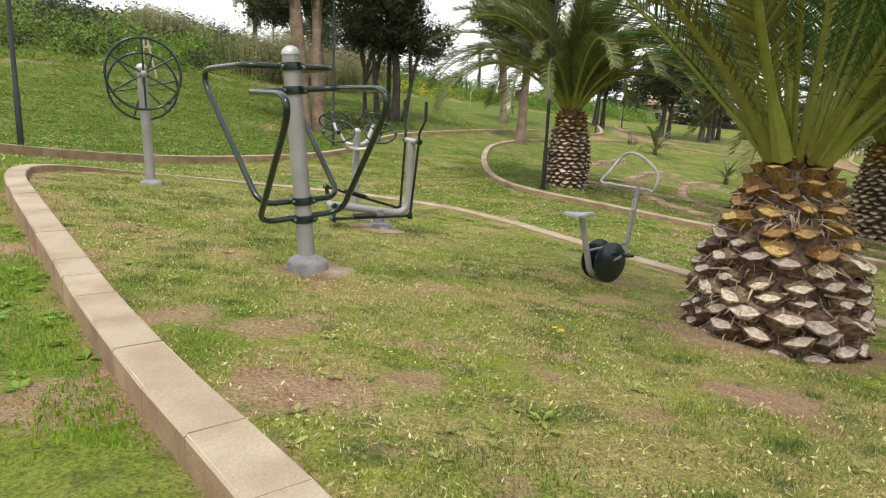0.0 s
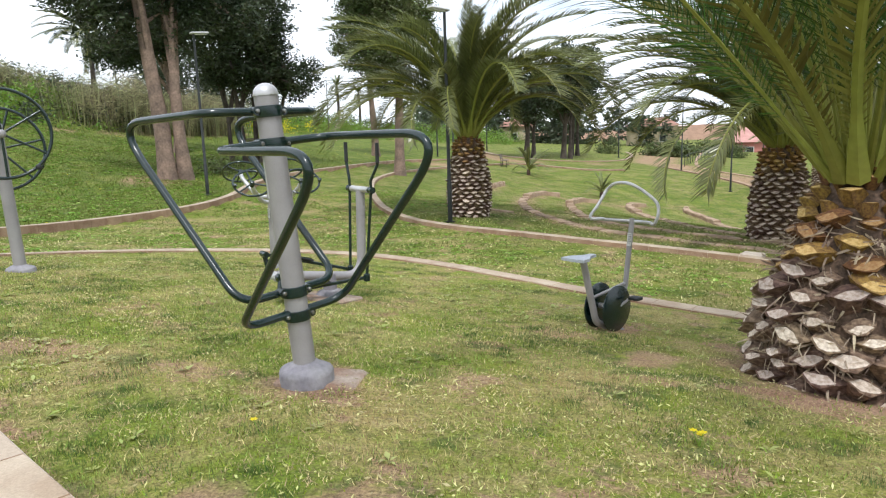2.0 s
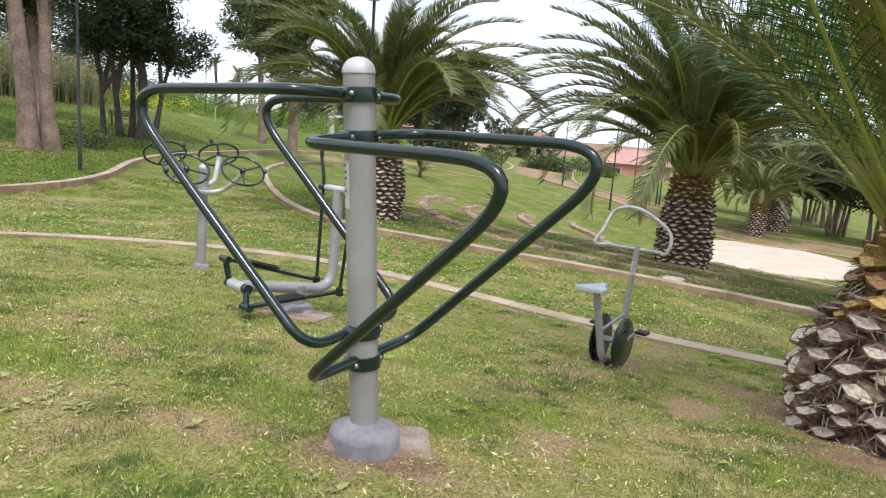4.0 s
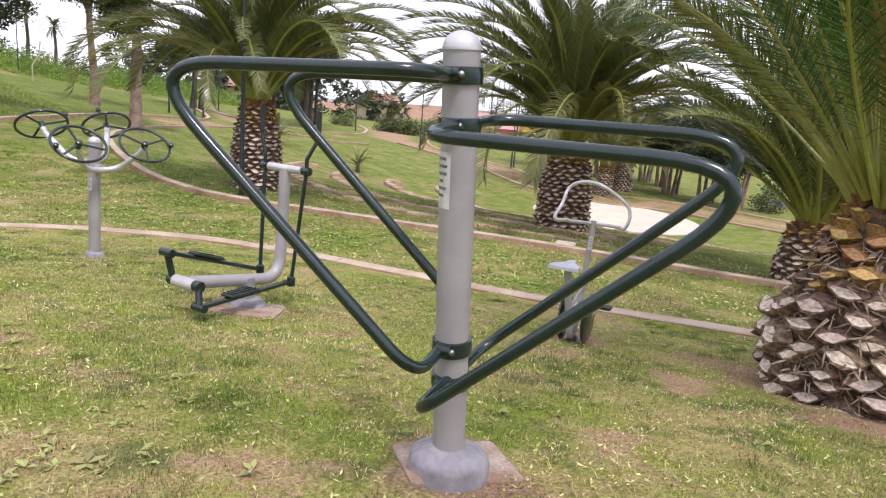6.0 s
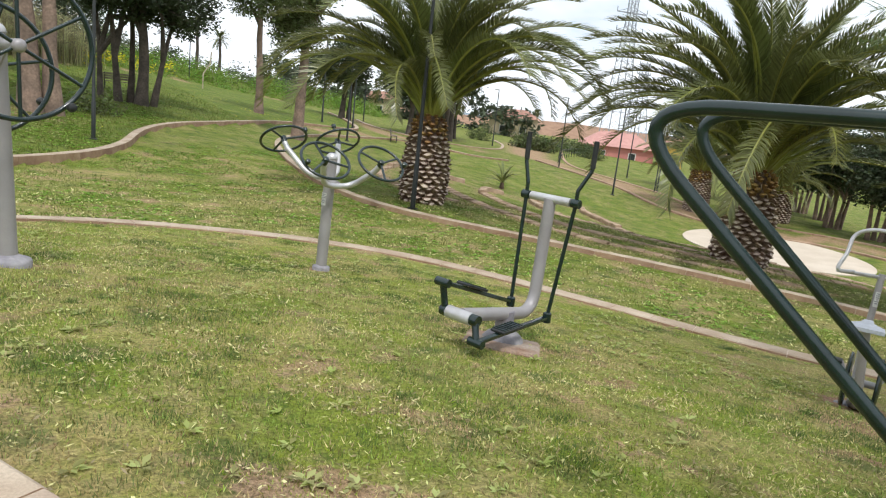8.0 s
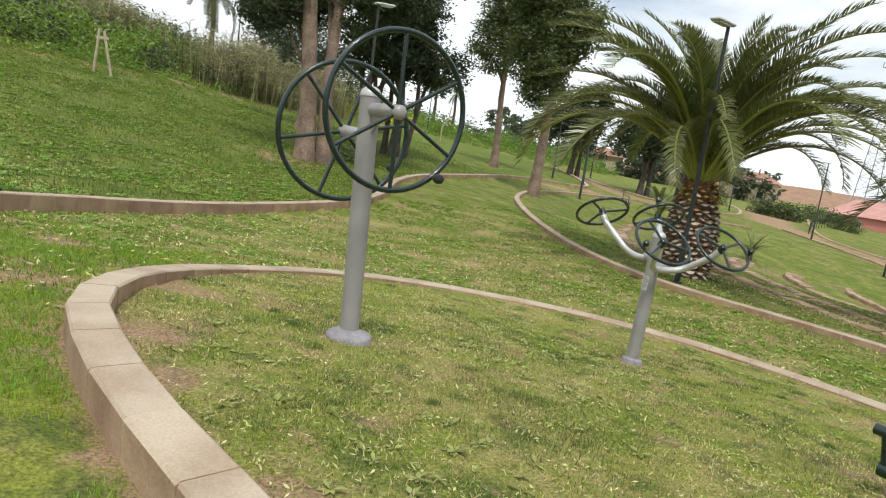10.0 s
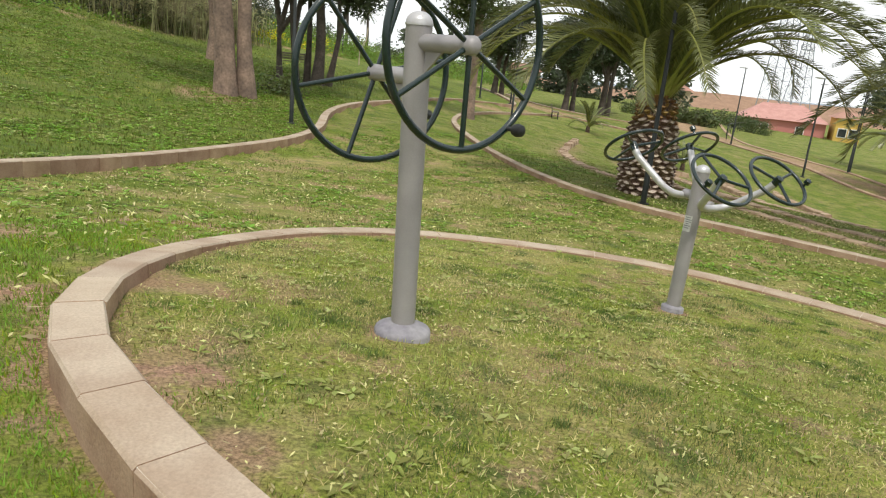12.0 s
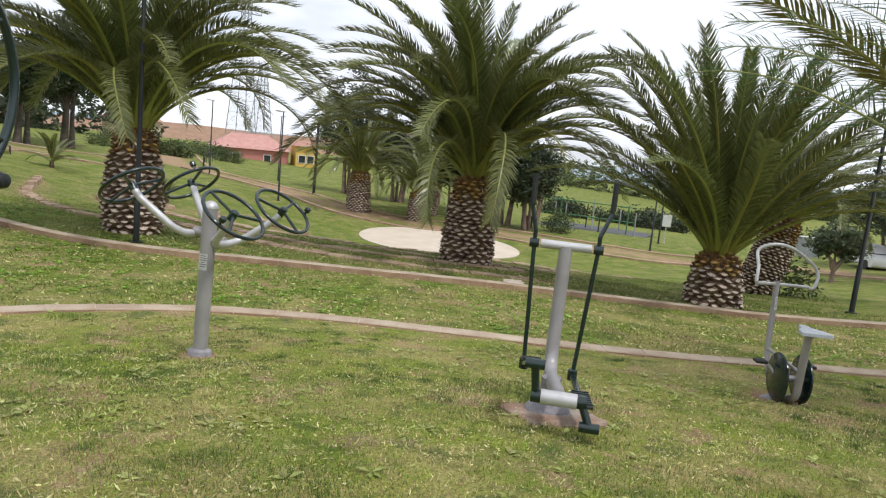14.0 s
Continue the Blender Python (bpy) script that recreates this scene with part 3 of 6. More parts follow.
def kerb(name, line, width, top, depth, piece, mat, label, reach=1e9, drop=0.0):
    """A kerb of stones laid end to end with mortar joints, its top a little over the ground."""
    root = thing(name, (0, 0, 0), label, "kerb", kind="structure")
    pts = smooth_line(line, piece)
    rng = random.Random(len(pts))
    tops = [Vector((p.x, p.y, float(land(p.x, p.y)) + top - drop * float(max(smoothstep(0.0, 3.0, p.x), smoothstep(5.5, 8.0, p.y))) * (p.y > -4))) for p in pts]
    tang = [(pts[min(i + 1, len(pts) - 1)] - pts[max(i - 1, 0)]).normalized() for i in range(len(pts))]
    core, rest = Shell(), Shell()
    count = 0
    for i in range(len(pts) - 1):
        a, b = tops[i], tops[i + 1]
        d = (b - a).normalized()
        na, nb = Vector((-tang[i].y, tang[i].x, 0)), Vector((-tang[i + 1].y, tang[i + 1].x, 0))
        gap = 0.002 + 0.004 * rng.random() ** 2
        h, c, lift = width / 2, 0.014, rng.uniform(-0.002, 0.002)
        verts = []
        for p, nn, s in ((a + d * gap, na, 1), (b - d * gap, nb, -1)):
            p = p + Vector((0, 0, lift))
            for w, z in ((-h, -depth), (-h, -c), (-h + c, 0), (h - c, 0), (h, -c), (h, -depth)):
                verts.append(p + nn * (w + rng.uniform(-0.003, 0.003)) + Vector((0, 0, z)))
        fs = [(k, k + 1, k + 7, k + 6) for k in range(5)] + [(5, 4, 3, 2, 1, 0), (6, 7, 8, 9, 10, 11)]
        if count < 290 and abs(a.x) + abs(a.y) < reach:
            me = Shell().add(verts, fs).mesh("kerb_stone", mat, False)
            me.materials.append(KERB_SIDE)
            # side and end faces get a darker, redder concrete than the top
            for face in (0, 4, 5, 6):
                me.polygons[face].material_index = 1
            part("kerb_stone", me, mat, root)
            count += 1
        else:
            rest.add(verts, fs)
        hc = h - 0.009
        core.add([p + nn * w + Vector((0, 0, z)) for p, nn in ((a, na), (b, nb)) for w, z in ((-hc, -depth), (-hc, -0.005), (hc, -0.005), (hc, -depth))],
                 [(0, 1, 5, 4), (1, 2, 6, 5), (2, 3, 7, 6)])
    part("mortar", core, MORTAR, root, "pale mortar joints", smooth=False)
    if rest.v:
        tagged(part("far_stones", rest, mat, root, smooth=False), kind="stuff")
    return root


kerb("kerb_lawn", KERB_LAWN, 0.235, 0.085, 0.45, 0.52, KERB, "tan concrete kerb with pale mortar joints round the lawn", drop=0.04)
kerb("kerb_bank", KERB_BANK, 0.26, 0.20, 0.5, 0.6, KERB, "tan concrete kerb along the foot of a grassy bank")
kerb("kerb_island", KERB_ISLAND, 0.22, 0.12, 0.5, 0.6, KERB, "reddish concrete kerb round a planted slope")
kerb("kerb_path_inner", [(26.4, 60.0), (24.9, 55.0), (24.9, 51.3), (26.5, 49.0), (29.0, 48.0), (33.0, 48.8), (37.5, 51.8), (42.0, 57.0), (45.2, 61.4), (49.0, 68.0)], 0.3, 0.08, 0.5, 0.9, KERB, "pale concrete kerb of a winding path")
kerb("kerb_path_outer", [(63.0, 71.0), (47.5, 53.5), (40.3, 44.0), (38.9, 37.2), (38.1, 33.0), (36.5, 29.0), (36.1, 26.6), (36.8, 23.4), (39.5, 18.6), (39.6, 13.4), (39.5, 8.4), (41.2, 5.0)], 0.3, 0.08, 0.5, 0.9, KERB_RED, "reddish kerb beside an earth path")
kerb("kerb_path_lower", [(36.6, 45.0), (35.1, 37.0), (34.3, 33.0), (32.7, 29.0), (32.3, 26.0), (33.2, 22.0), (35.7, 18.0), (35.7, 13.4), (35.7, 7.8), (37.4, 4.0), (38.0, 0.0), (36.5, -3.8), (38.0, -12.0)], 0.3, 0.1, 0.5, 0.9, KERB_RED, "reddish kerb along the lower path")


def edging(line, label):
    """A low terrace edge of rough stones."""
    root = thing("stone_edging", (*line[0], gz(*line[0])), label, "stone edging", "terrace edges", "structure")
    inv = Matrix.Translation((-line[0][0], -line[0][1], -gz(*line[0])))
    pts = smooth_line(line, 0.42)
    rng = random.Random(int(line[0][0] * 10))
    for i, (a, b) in enumerate(zip(pts, pts[1:])):
        d = (b - a).normalized()
        side = Vector((-d.y, d.x, 0))
        fade = 1.0 if i < len(pts) * 0.3 else max(0.3, 1.0 - (i / len(pts) - 0.3) * 1.3)
        h = (0.2 if i < 12 else 0.1) * fade + rng.uniform(-0.02, 0.02)
        w = rng.uniform(0.13, 0.18)
        sh = Shell()
        verts = []
        for p in (a + d * 0.01, b - d * 0.01):
            z = gz(p.x, p.y)
            for s, zz in ((-w, -0.2), (-w, h - 0.03), (-w + 0.04, h), (w - 0.04, h), (w, h - 0.03), (w, -0.2)):
                verts.append(inv @ (Vector((p.x, p.y, z + zz + rng.uniform(-0.015, 0.015))) + side * (s + rng.uniform(-0.02, 0.02))))
        sh.add(verts, [(k, k + 1, k + 7, k + 6) for k in range(5)] + [(5, 4, 3, 2, 1, 0), (6, 7, 8, 9, 10, 11)])
        part("stone", sh, STONE, root, smooth=False)
    return root


for line in TERRACES:
    edging(line, "low curved edging of rough tan stones in the grass")

# pale round pad on the slope
PADX, PADY, PADR = 30.4, 18.5, 4.5
pad = Shell()
ringv = []
for k in range(64):
    a = 2 * math.pi * k / 64
    x, y = PADX + PADR * math.cos(a), PADY + PADR * math.sin(a)
    ringv.append((x, y, gz(x, y) + 0.05))
pad.add(ringv + [(PADX, PADY, gz(PADX, PADY) + 0.06)] + [(x, y, z - 0.35) for x, y, z in ringv],
        [(k, (k + 1) % 64, 64) for k in range(64)] + [(k, 65 + k, 65 + (k + 1) % 64, (k + 1) % 64) for k in range(64)])
single("round_pad", pad, PAD, "large pale round sandy pad set in the grass", "pad")
lid_at = (9.9, 6.75, gz(9.9, 6.75))
single("inspection_cover", Shell().box((0.62, 0.42, 0.14), (0, 0, 0.04), Matrix.Rotation(0.5, 4, "Z"), 0.02), MORTAR, "pale concrete inspection cover in the grass", "cover", at=lid_at)

# ---- exercise machines ----


def post(root, base, top, r, foot_r, foot_h, label="grey steel post"):
    """Round post with a domed cap, a welded seam and a painted foot."""
    b, t = Vector(base), Vector(top)
    d = (t - b).normalized()
    h = (t - b).length
    part("post", Shell().lathe([(r, -0.25), (r, h - r * 0.95)], b, d, 32), GREY, root, label)
    dome = [(r * 1.07, h - r * 1.0), (r * 1.07, h - r * 0.86)] + [(r * 1.02 * math.cos(a), h - r * 0.86 + r * 0.86 * math.sin(a)) for a in [i * math.pi / 2 / 8 for i in range(9)]]
    part("cap", Shell().lathe(dome, b, d, 32), SILVER, root, "domed silver cap")
    sh = Shell()
    prof = [(foot_r, -0.12), (foot_r * 1.0, foot_h * 0.45), (foot_r * 0.95, foot_h * 0.62), (foot_r * 0.8, foot_h * 0.74), (r * 1.2, foot_h * 0.92), (r * 1.02, foot_h)]
    sh.lathe(prof, b, (0, 0, 1), 36)
    sh.v = [(x + 0.012 * noise.noise((x * 9, y * 9, z * 9)), y + 0.012 * noise.noise((x * 9, y * 9, z * 9 + 5)), z + 0.01 * noise.noise((x * 7, y * 7, z * 7 + 9))) for x, y, z in sh.v]
    part("foot", sh, FOOT, root, "lumpy grey-painted concrete foot")
    return b, d


def clamp(root, at, axis, r, mat=GREEN, bolt_dir=(0, -1, 0)):
    c = part("clamp", Shell().lathe([(r * 1.0, -0.032), (r * 1.16, -0.03), (r * 1.2, 0), (r * 1.16, 0.03), (r * 1.0, 0.032)], at, axis, 28), mat, root)
    bd = Vector(bolt_dir).normalized()
    for s in (-1, 1):
        side = Vector((-bd.y, bd.x, 0)) * s * r * 1.22
        part("lug", Shell().lathe([(0.026, -0.03), (0.026, 0.03)], Vector(at) + side, bd, 12), mat, c)
        part("bolt", Shell().lathe([(0.013, 0.03), (0.013, 0.038), (0.008, 0.044)], Vector(at) + side, bd, 8), BOLT, c)


def slab(name, at, size, turn, thick, label):
    x, y = at
    sh = Shell().box((size[0], size[1], thick), (0, 0, thick / 2 - 0.08), Matrix.Rotation(radians(turn), 4, "Z"), 0.02)
    slope = Vector((-(gz(x + 0.3, y) - gz(x - 0.3, y)) / 0.6, -(gz(x, y + 0.3) - gz(x, y - 0.3)) / 0.6, 1)).normalized()
    ob = single(name, sh, SLAB, label, "slab")
    ob.matrix_world = Matrix.Translation((x, y, gz(x, y) + 0.045 - thick / 2)) @ slope.to_track_quat("Z", "Y").to_matrix().to_4x4()
    return ob


def sticker(root, at, normal, r, w, h, axis=(0, 0, 1)):
    """A printed label wrapped on a post, with rows of unreadable print."""
    a = Vector(axis).normalized()
    n = (Vector(normal) - a * Vector(normal).dot(a)).normalized()
    s = a.cross(n)
    def wrap(x0, x1, z0, z1, lift):
        sh, cols = Shell(), 6
        vs = []
        for i in range(cols + 1):
            ang = (x0 + (x1 - x0) * i / cols) / r
            d = n * math.cos(ang) + s * math.sin(ang)
            vs += [Vector(at) + d * (r + lift) + a * z0, Vector(at) + d * (r + lift) + a * z1]
        return sh.add(vs, [(2 * i, 2 * i + 2, 2 * i + 3, 2 * i + 1) for i in range(cols)])
    lab = part("sticker", wrap(-w / 2, w / 2, -h / 2, h / 2, 0.001), STICKER, root, "white instruction sticker")
    rng = random.Random(5)
    for i in range(6):
        z = h * (0.38 - 0.13 * i)
        half = w * rng.uniform(0.2, 0.4)
        part("print_line", wrap(-half, half * rng.uniform(0.4, 1), z - h * 0.025, z + h * 0.03, 0.002), PRINT, lab)


# parallel-bar station
dip = thing("dip_station", (0, 0, 0), "grey post with two pairs of dark green dip bars", "exercise machine", "outdoor gym")
PB, PT = Vector((0, 0, 0)), Vector((-0.129, -0.014, 1.773))
PR = 0.068
post(dip, PB, PT, PR, 0.17, 0.13)
PA = (PT - PB).normalized()


def on_post(z):
    return PB + PA * (z / PA.z)


def bar_loop(corner_a, corner_b, end_a, end_b, low_a, low_b, label):
    pts = [low_a + (low_b - low_a) * 0.5, low_a, end_a, corner_a, corner_b, end_b, low_b, low_a + (low_b - low_a) * 0.5]
    line = fillet(pts, 0.145, 10)
    part("bar", Shell().tube(line, 0.0235, 14), GREEN, dip, label)


V = Vector
bar_loop(V((-0.45, -0.175, 1.61)), V((0.21, 0.185, 1.62)), V((-0.972, 0.79, 1.582)), V((-0.305, 1.12, 1.60)), V((-0.36, -0.15, 0.555)), V((0.25, 0.19, 0.585)), "upper pair of dark green dip bars")
bar_loop(V((-0.43, -0.17, 1.41)), V((0.215, 0.105, 1.468)), V((-0.015, -1.195, 1.412)), V((0.635, -0.90, 1.475)), V((-0.37, -0.15, 0.41)), V((0.27, 0.10, 0.475)), "lower pair of dark green dip bars")
for z in (1.617, 1.438, 0.571, 0.424):
    clamp(dip, on_post(z), PA, PR, bolt_dir=(0.4, -0.9, 0))
sticker(dip, on_post(1.24), (-0.976, 0.23, 0), PR, 0.085, 0.21, PA)
slab("concrete_slab", (0.10, 0.05), (0.50, 0.40), 35, 0.12, "worn concrete slab round the foot of the dip station")

# twin arm-wheel
arm = thing("arm_wheel_station", (-2.57, 5.07, -0.02), "grey post with two large dark green arm wheels", "exercise machine", "outdoor gym")
AB, AT = V((0, 0, 0)), V((-0.055, -0.02, 1.76))
post(arm, AB, AT, 0.068, 0.165, 0.10)


def big_wheel(hub, from_z, turn, knob_at):
    hub = V(hub)
    root_pt = AT * (from_z / 1.76)
    out = V((hub.x - root_pt.x, hub.y - root_pt.y, 0)).normalized()
    axle = part("axle", Shell().lathe([(0.043, 0.03), (0.043, (hub - root_pt).length - 0.03)], root_pt, hub - root_pt, 20), GREY, arm, "grey axle tube")
    low = root_pt - V((0, 0, 0.16))
    gus = Shell()
    side = V((-out.y, out.x, 0)) * 0.006
    p0, p1, p2 = root_pt + out * 0.06 + V((0, 0, -0.03)), root_pt + out * 0.2 + V((0, 0, -0.035)), low + out * 0.06
    gus.add([p0 + side, p1 + side, p2 + side, p0 - side, p1 - side, p2 - side], [(0, 1, 2), (5, 4, 3), (0, 3, 4, 1), (1, 4, 5, 2), (2, 5, 3, 0)])
    part("gusset", gus, GREY, axle, smooth=False)
    wheel = part("wheel", Shell().ring(hub, out, 0.485, 0.0185, 56, 12), GREEN, arm, "large dark green wheel rim")
    q = out.to_track_quat("Z", "Y").to_matrix()
    for k in range(6):
        a = radians(turn + 60 * k)
        d = q @ V((math.cos(a), math.sin(a), 0))
        part("spoke", Shell().tube([hub + d * 0.03, hub + d * 0.48], 0.0135, 10), GREEN, wheel)
    part("hub", Shell().lathe([(0.042, -0.045), (0.046, -0.02), (0.046, 0.025), (0.034, 0.042), (0.016, 0.05)], hub, out, 20), GREY, wheel)
    kd = V(knob_at) - hub
    kd = (kd - out * kd.dot(out)).normalized()
    k0 = hub + kd * 0.485
    part("knob", Shell().lathe([(0.012, 0.0), (0.012, 0.05), (0.028, 0.06), (0.034, 0.085), (0.028, 0.11), (0.01, 0.12)], k0, out, 16), BLACK, wheel, "black grip knob")


big_wheel((0.076, -0.376, 1.61), 1.61, 31, (0.373, -0.323, 1.24))
big_wheel((-0.146, 0.365, 1.437), 1.437, 48, (0.2, 0.45, 1.25))

# four-wheel table
four = thing("tai_chi_wheels", (0.452, 6.246, -0.44), "grey post with four small dark green spinner wheels", "exercise machine", "outdoor gym")
FT = V((0.023, -0.024, 1.315))
post(four, (0, 0, 0), FT, 0.062, 0.10, 0.035)
O = V((0.452, 6.246, -0.44))


def spinner(hub, n, turn, knob_turn):
    hub, n = V(hub) - O, V(n).normalized()
    w = part("wheel", Shell().ring(hub, n, 0.255, 0.015, 44, 10), GREEN, four, "dark green spinner wheel")
    q = n.to_track_quat("Z", "Y").to_matrix()
    for k in range(3):
        a = radians(turn + 120 * k)
        d = q @ V((math.cos(a), math.sin(a), 0))
        part("spoke", Shell().tube([hub + d * 0.02, hub + d * 0.25], 0.0125, 8), GREEN, w)
    part("hub", Shell().lathe([(0.032, -0.05), (0.034, 0.0), (0.03, 0.03), (0.012, 0.04)], hub, n, 16), GREEN, w)
    a = radians(knob_turn)
    k0 = hub + q @ V((math.cos(a) * 0.255, math.sin(a) * 0.255, 0))
    part("knob", Shell().lathe([(0.011, 0), (0.011, 0.03), (0.026, 0.04), (0.026, 0.075), (0.01, 0.085)], k0, n, 12), GREEN, w)


fA, fC, fB, fD = V((0.085, 6.70, 0.955)), V((0.767, 6.755, 0.962)), V((0.173, 5.69, 0.841)), V((0.847, 5.767, 0.832))
nb, nf = V((0, 0.62, 0.78)), V((0.03, -0.62, 0.78))
for a, b, n, mid in ((fA, fC, nb, V((0.46, 6.37, 0.60))), (fB, fD, nf, V((0.49, 6.06, 0.545)))):
    dx = (b - a).normalized()
    line = fillet([a - O - n * 0.03, a - O - n * 0.12 + dx * 0.02, mid - O - dx * 0.17 - V((0, 0, 0.015)), mid - O + dx * 0.17 - V((0, 0, 0.015)), b - O - n * 0.12 - dx * 0.02, b - O - n * 0.03], 0.22, 8)
    part("arm_tube", Shell().tube(line, 0.031, 14), SILVER, four, "curved silver tube holding two wheels")
    part("stub", Shell().tube([mid - O, V((FT.x * 0.8, FT.y * 0.8, mid.z - O.z))], 0.04, 14), GREY, four)
spinner(fA, nb, 40, 150)
spinner(fC, nb, 75, 60)
spinner(fB, nf, 100, 200)
spinner(fD, nf, 20, -14)
sticker(four, V((0.01, -0.01, 0.80)), (-0.9, -0.4, 0), 0.062, 0.085, 0.14, FT)

# cross-country skier
ski = thing("ski_walker", (0.73, 3.22, -0.27), "silver ski walker with dark green pedals and handle rods", "exercise machine", "outdoor gym")
S0 = V((0.73, 3.22, -0.27))
tl, tr = V((1.086, 3.546, 0.87)) - S0, V((1.202, 3.147, 0.869)) - S0
tm, cross = (tl + tr) / 2, (tr - tl).normalized()
fwd = V((-cross.y, cross.x, 0)) * -1
if fwd.x > 0:
    fwd = -fwd
ax = V((0.13, 3.0, 0.065)) - S0
tube_line = fillet([tm, V((tm.x - 0.03, tm.y, 0.17)), ax - fwd * 0.02], 0.2, 10)
part("frame", Shell().tube(tube_line, 0.05, 20), GREY, ski, "bent grey main tube")
part("crossbar", Shell().tube([tl + cross * 0.02, tr - cross * 0.02], 0.034, 16), SILVER, ski)
part("crank_axle", Shell().tube([ax - cross * 0.11, ax + cross * 0.11], 0.047, 18), SILVER, ski, "silver crank housing")
part("foot", Shell().lathe([(0.17, -0.1), (0.165, 0.03), (0.13, 0.07), (0.075, 0.09), (0.07, 0.26)], (0, 0, 0), (0, 0, 1), 28), FOOT, ski, "grey-painted foot")
sides = ((tl, -1, V((1.064, 3.616, 1.372)), V((1.026, 3.529, -0.049)), V((0.056, 3.15, 0.273))), (tr, 1, V((1.283, 3.063, 1.361)), V((1.129, 3.173, -0.085)), V((0.15, 2.80, -0.075))))
for joint, s, top, low, ped in sides:
    top, low, ped = top - S0, low - S0, ped - S0
    j = joint + cross * s * 0.03
    off = V((top.x - j.x, top.y - j.y, 0))
    rod = part("handle_rod", Shell().tube(fillet([low, j, j + V((0, 0, 0.10)), j + off * 0.95 + V((0, 0, 0.27)), top], 0.05, 5), 0.0165, 12), GREEN, ski, "bent dark green handle rod")
    part("grip", Shell().tube([j + off * 0.97 + V((0, 0, 0.29)), top + V((0, 0, 0.01))], 0.021, 12), BLACK, rod, "black rubber grip")
    part("joint", Shell().tube([j - cross * 0.035, j + cross * 0.035], 0.036, 14), GREEN, rod)
    end = ax + cross * s * 0.14
    crank = part("crank", Shell().tube([end - cross * s * 0.04, end + cross * s * 0.03], 0.042, 14), GREEN, ski)
    part("crank_arm", Shell().tube([end, ped - cross * s * 0.0], 0.026, 10), GREEN, crank)
    part("pivot", Shell().tube([ped - cross * 0.06, ped + cross * 0.06], 0.032, 12), GREEN, crank)
    d = (low - ped).normalized()
    up = V((0, 0, 1))
    rot = Matrix((d, up.cross(d).normalized(), d.cross(up.cross(d).normalized()))).transposed().to_4x4()
    mid = (ped + low) / 2
    pedal = part("pedal_beam", Shell().box(((low - ped).length, 0.042, 0.034), mid, rot, 0.006), GREEN, ski, "dark green pedal beam")
    part("tread", Shell().box((0.30, 0.12, 0.022), ped + d * 0.42 + up * 0.03, rot, 0.006), BLACK, pedal, "black ribbed foot plate")
    for k in range(7):
        part("tread_rib", Shell().box((0.012, 0.11, 0.008), ped + d * (0.30 + 0.04 * k) + up * 0.044, rot), GREEN, pedal, smooth=False)
    part("bearing", Shell().lathe([(0.036, -0.04), (0.036, 0.035), (0.02, 0.045)], low, (0, 0, 1), 14), GREEN, pedal)
slab("concrete_slab", (0.68, 3.16), (0.60, 0.56), 22, 0.13, "brown-stained concrete slab under the ski walker")

# exercise cycle
cyc = thing("exercise_cycle", (3.30, 1.73, -0.59), "small grey exercise cycle with looped handlebar", "exercise machine", "outdoor gym")
C0 = V((3.30, 1.73, -0.59))
cu, cv = V((0.93, 0.37, 0)), V((-0.37, 0.93, 0))
part("foot", Shell().lathe([(0.16, -0.15), (0.155, 0.01), (0.12, 0.035), (0.06, 0.05)], (0, 0, 0), (0, 0, 1), 24), FOOT, cyc, "grey-painted foot")
dc = V((3.20, 1.64, -0.30)) - C0
stem_top, stem_low = V((3.632, 1.869, 0.53)) - C0, V((3.551, 1.854, -0.166)) - C0
part("stem", Shell().tube(fillet([V((0.02, 0.01, 0.0)), V((0.12, 0.06, 0.14)), stem_low, stem_top], 0.1, 6), 0.027, 14), GREY, cyc)
seat_at = V((2.869, 1.563, 0.225)) - C0
part("seat_post", Shell().tube(fillet([V((0, 0, 0.06)), dc - V((0.02, 0.01, 0.19)), dc - cu * 0.19 + V((0, 0, -0.12)), seat_at], 0.12, 8), 0.034, 14), GREY, cyc)
part("brace", Shell().tube([stem_low + V((-0.005, 0, 0.03)), seat_at.lerp(dc - cu * 0.19 + V((0, 0, -0.12)), 0.62)], 0.016, 10), GREY, cyc)
for s in (-1, 1):
    c = dc + cv * s * 0.105
    disc = part("side_disc", Shell().lathe([(0.02, -0.012), (0.215, -0.012), (0.23, -0.004), (0.23, 0.008), (0.21, 0.02), (0.02, 0.03)], c, cv * s, 40), GREEN, cyc, "dark green round cover disc")
    a = radians(35 if s > 0 else 215)
    pd = c + cv * s * 0.05 + (cu * math.cos(a) + V((0, 0, 1)) * math.sin(a)) * 0.17 * s
    part("pedal", Shell().box((0.10, 0.11, 0.03), pd + cv * s * 0.07, Matrix.Rotation(math.atan2(0.37, 0.93), 4, "Z"), 0.006), BLACK, cyc, "black pedal")
    part("pedal_pin", Shell().tube([c, pd + cv * s * 0.02], 0.014, 8), GREY, disc)
part("axle", Shell().tube([dc - cv * 0.1, dc + cv * 0.1], 0.03, 12), SILVER, cyc)
llow, rlow, ltop, rtop = (V(p) - C0 for p in ((3.277, 2.011, 0.535), (3.655, 1.56, 0.515), (3.47, 2.06, 0.85), (3.68, 1.59, 0.83)))
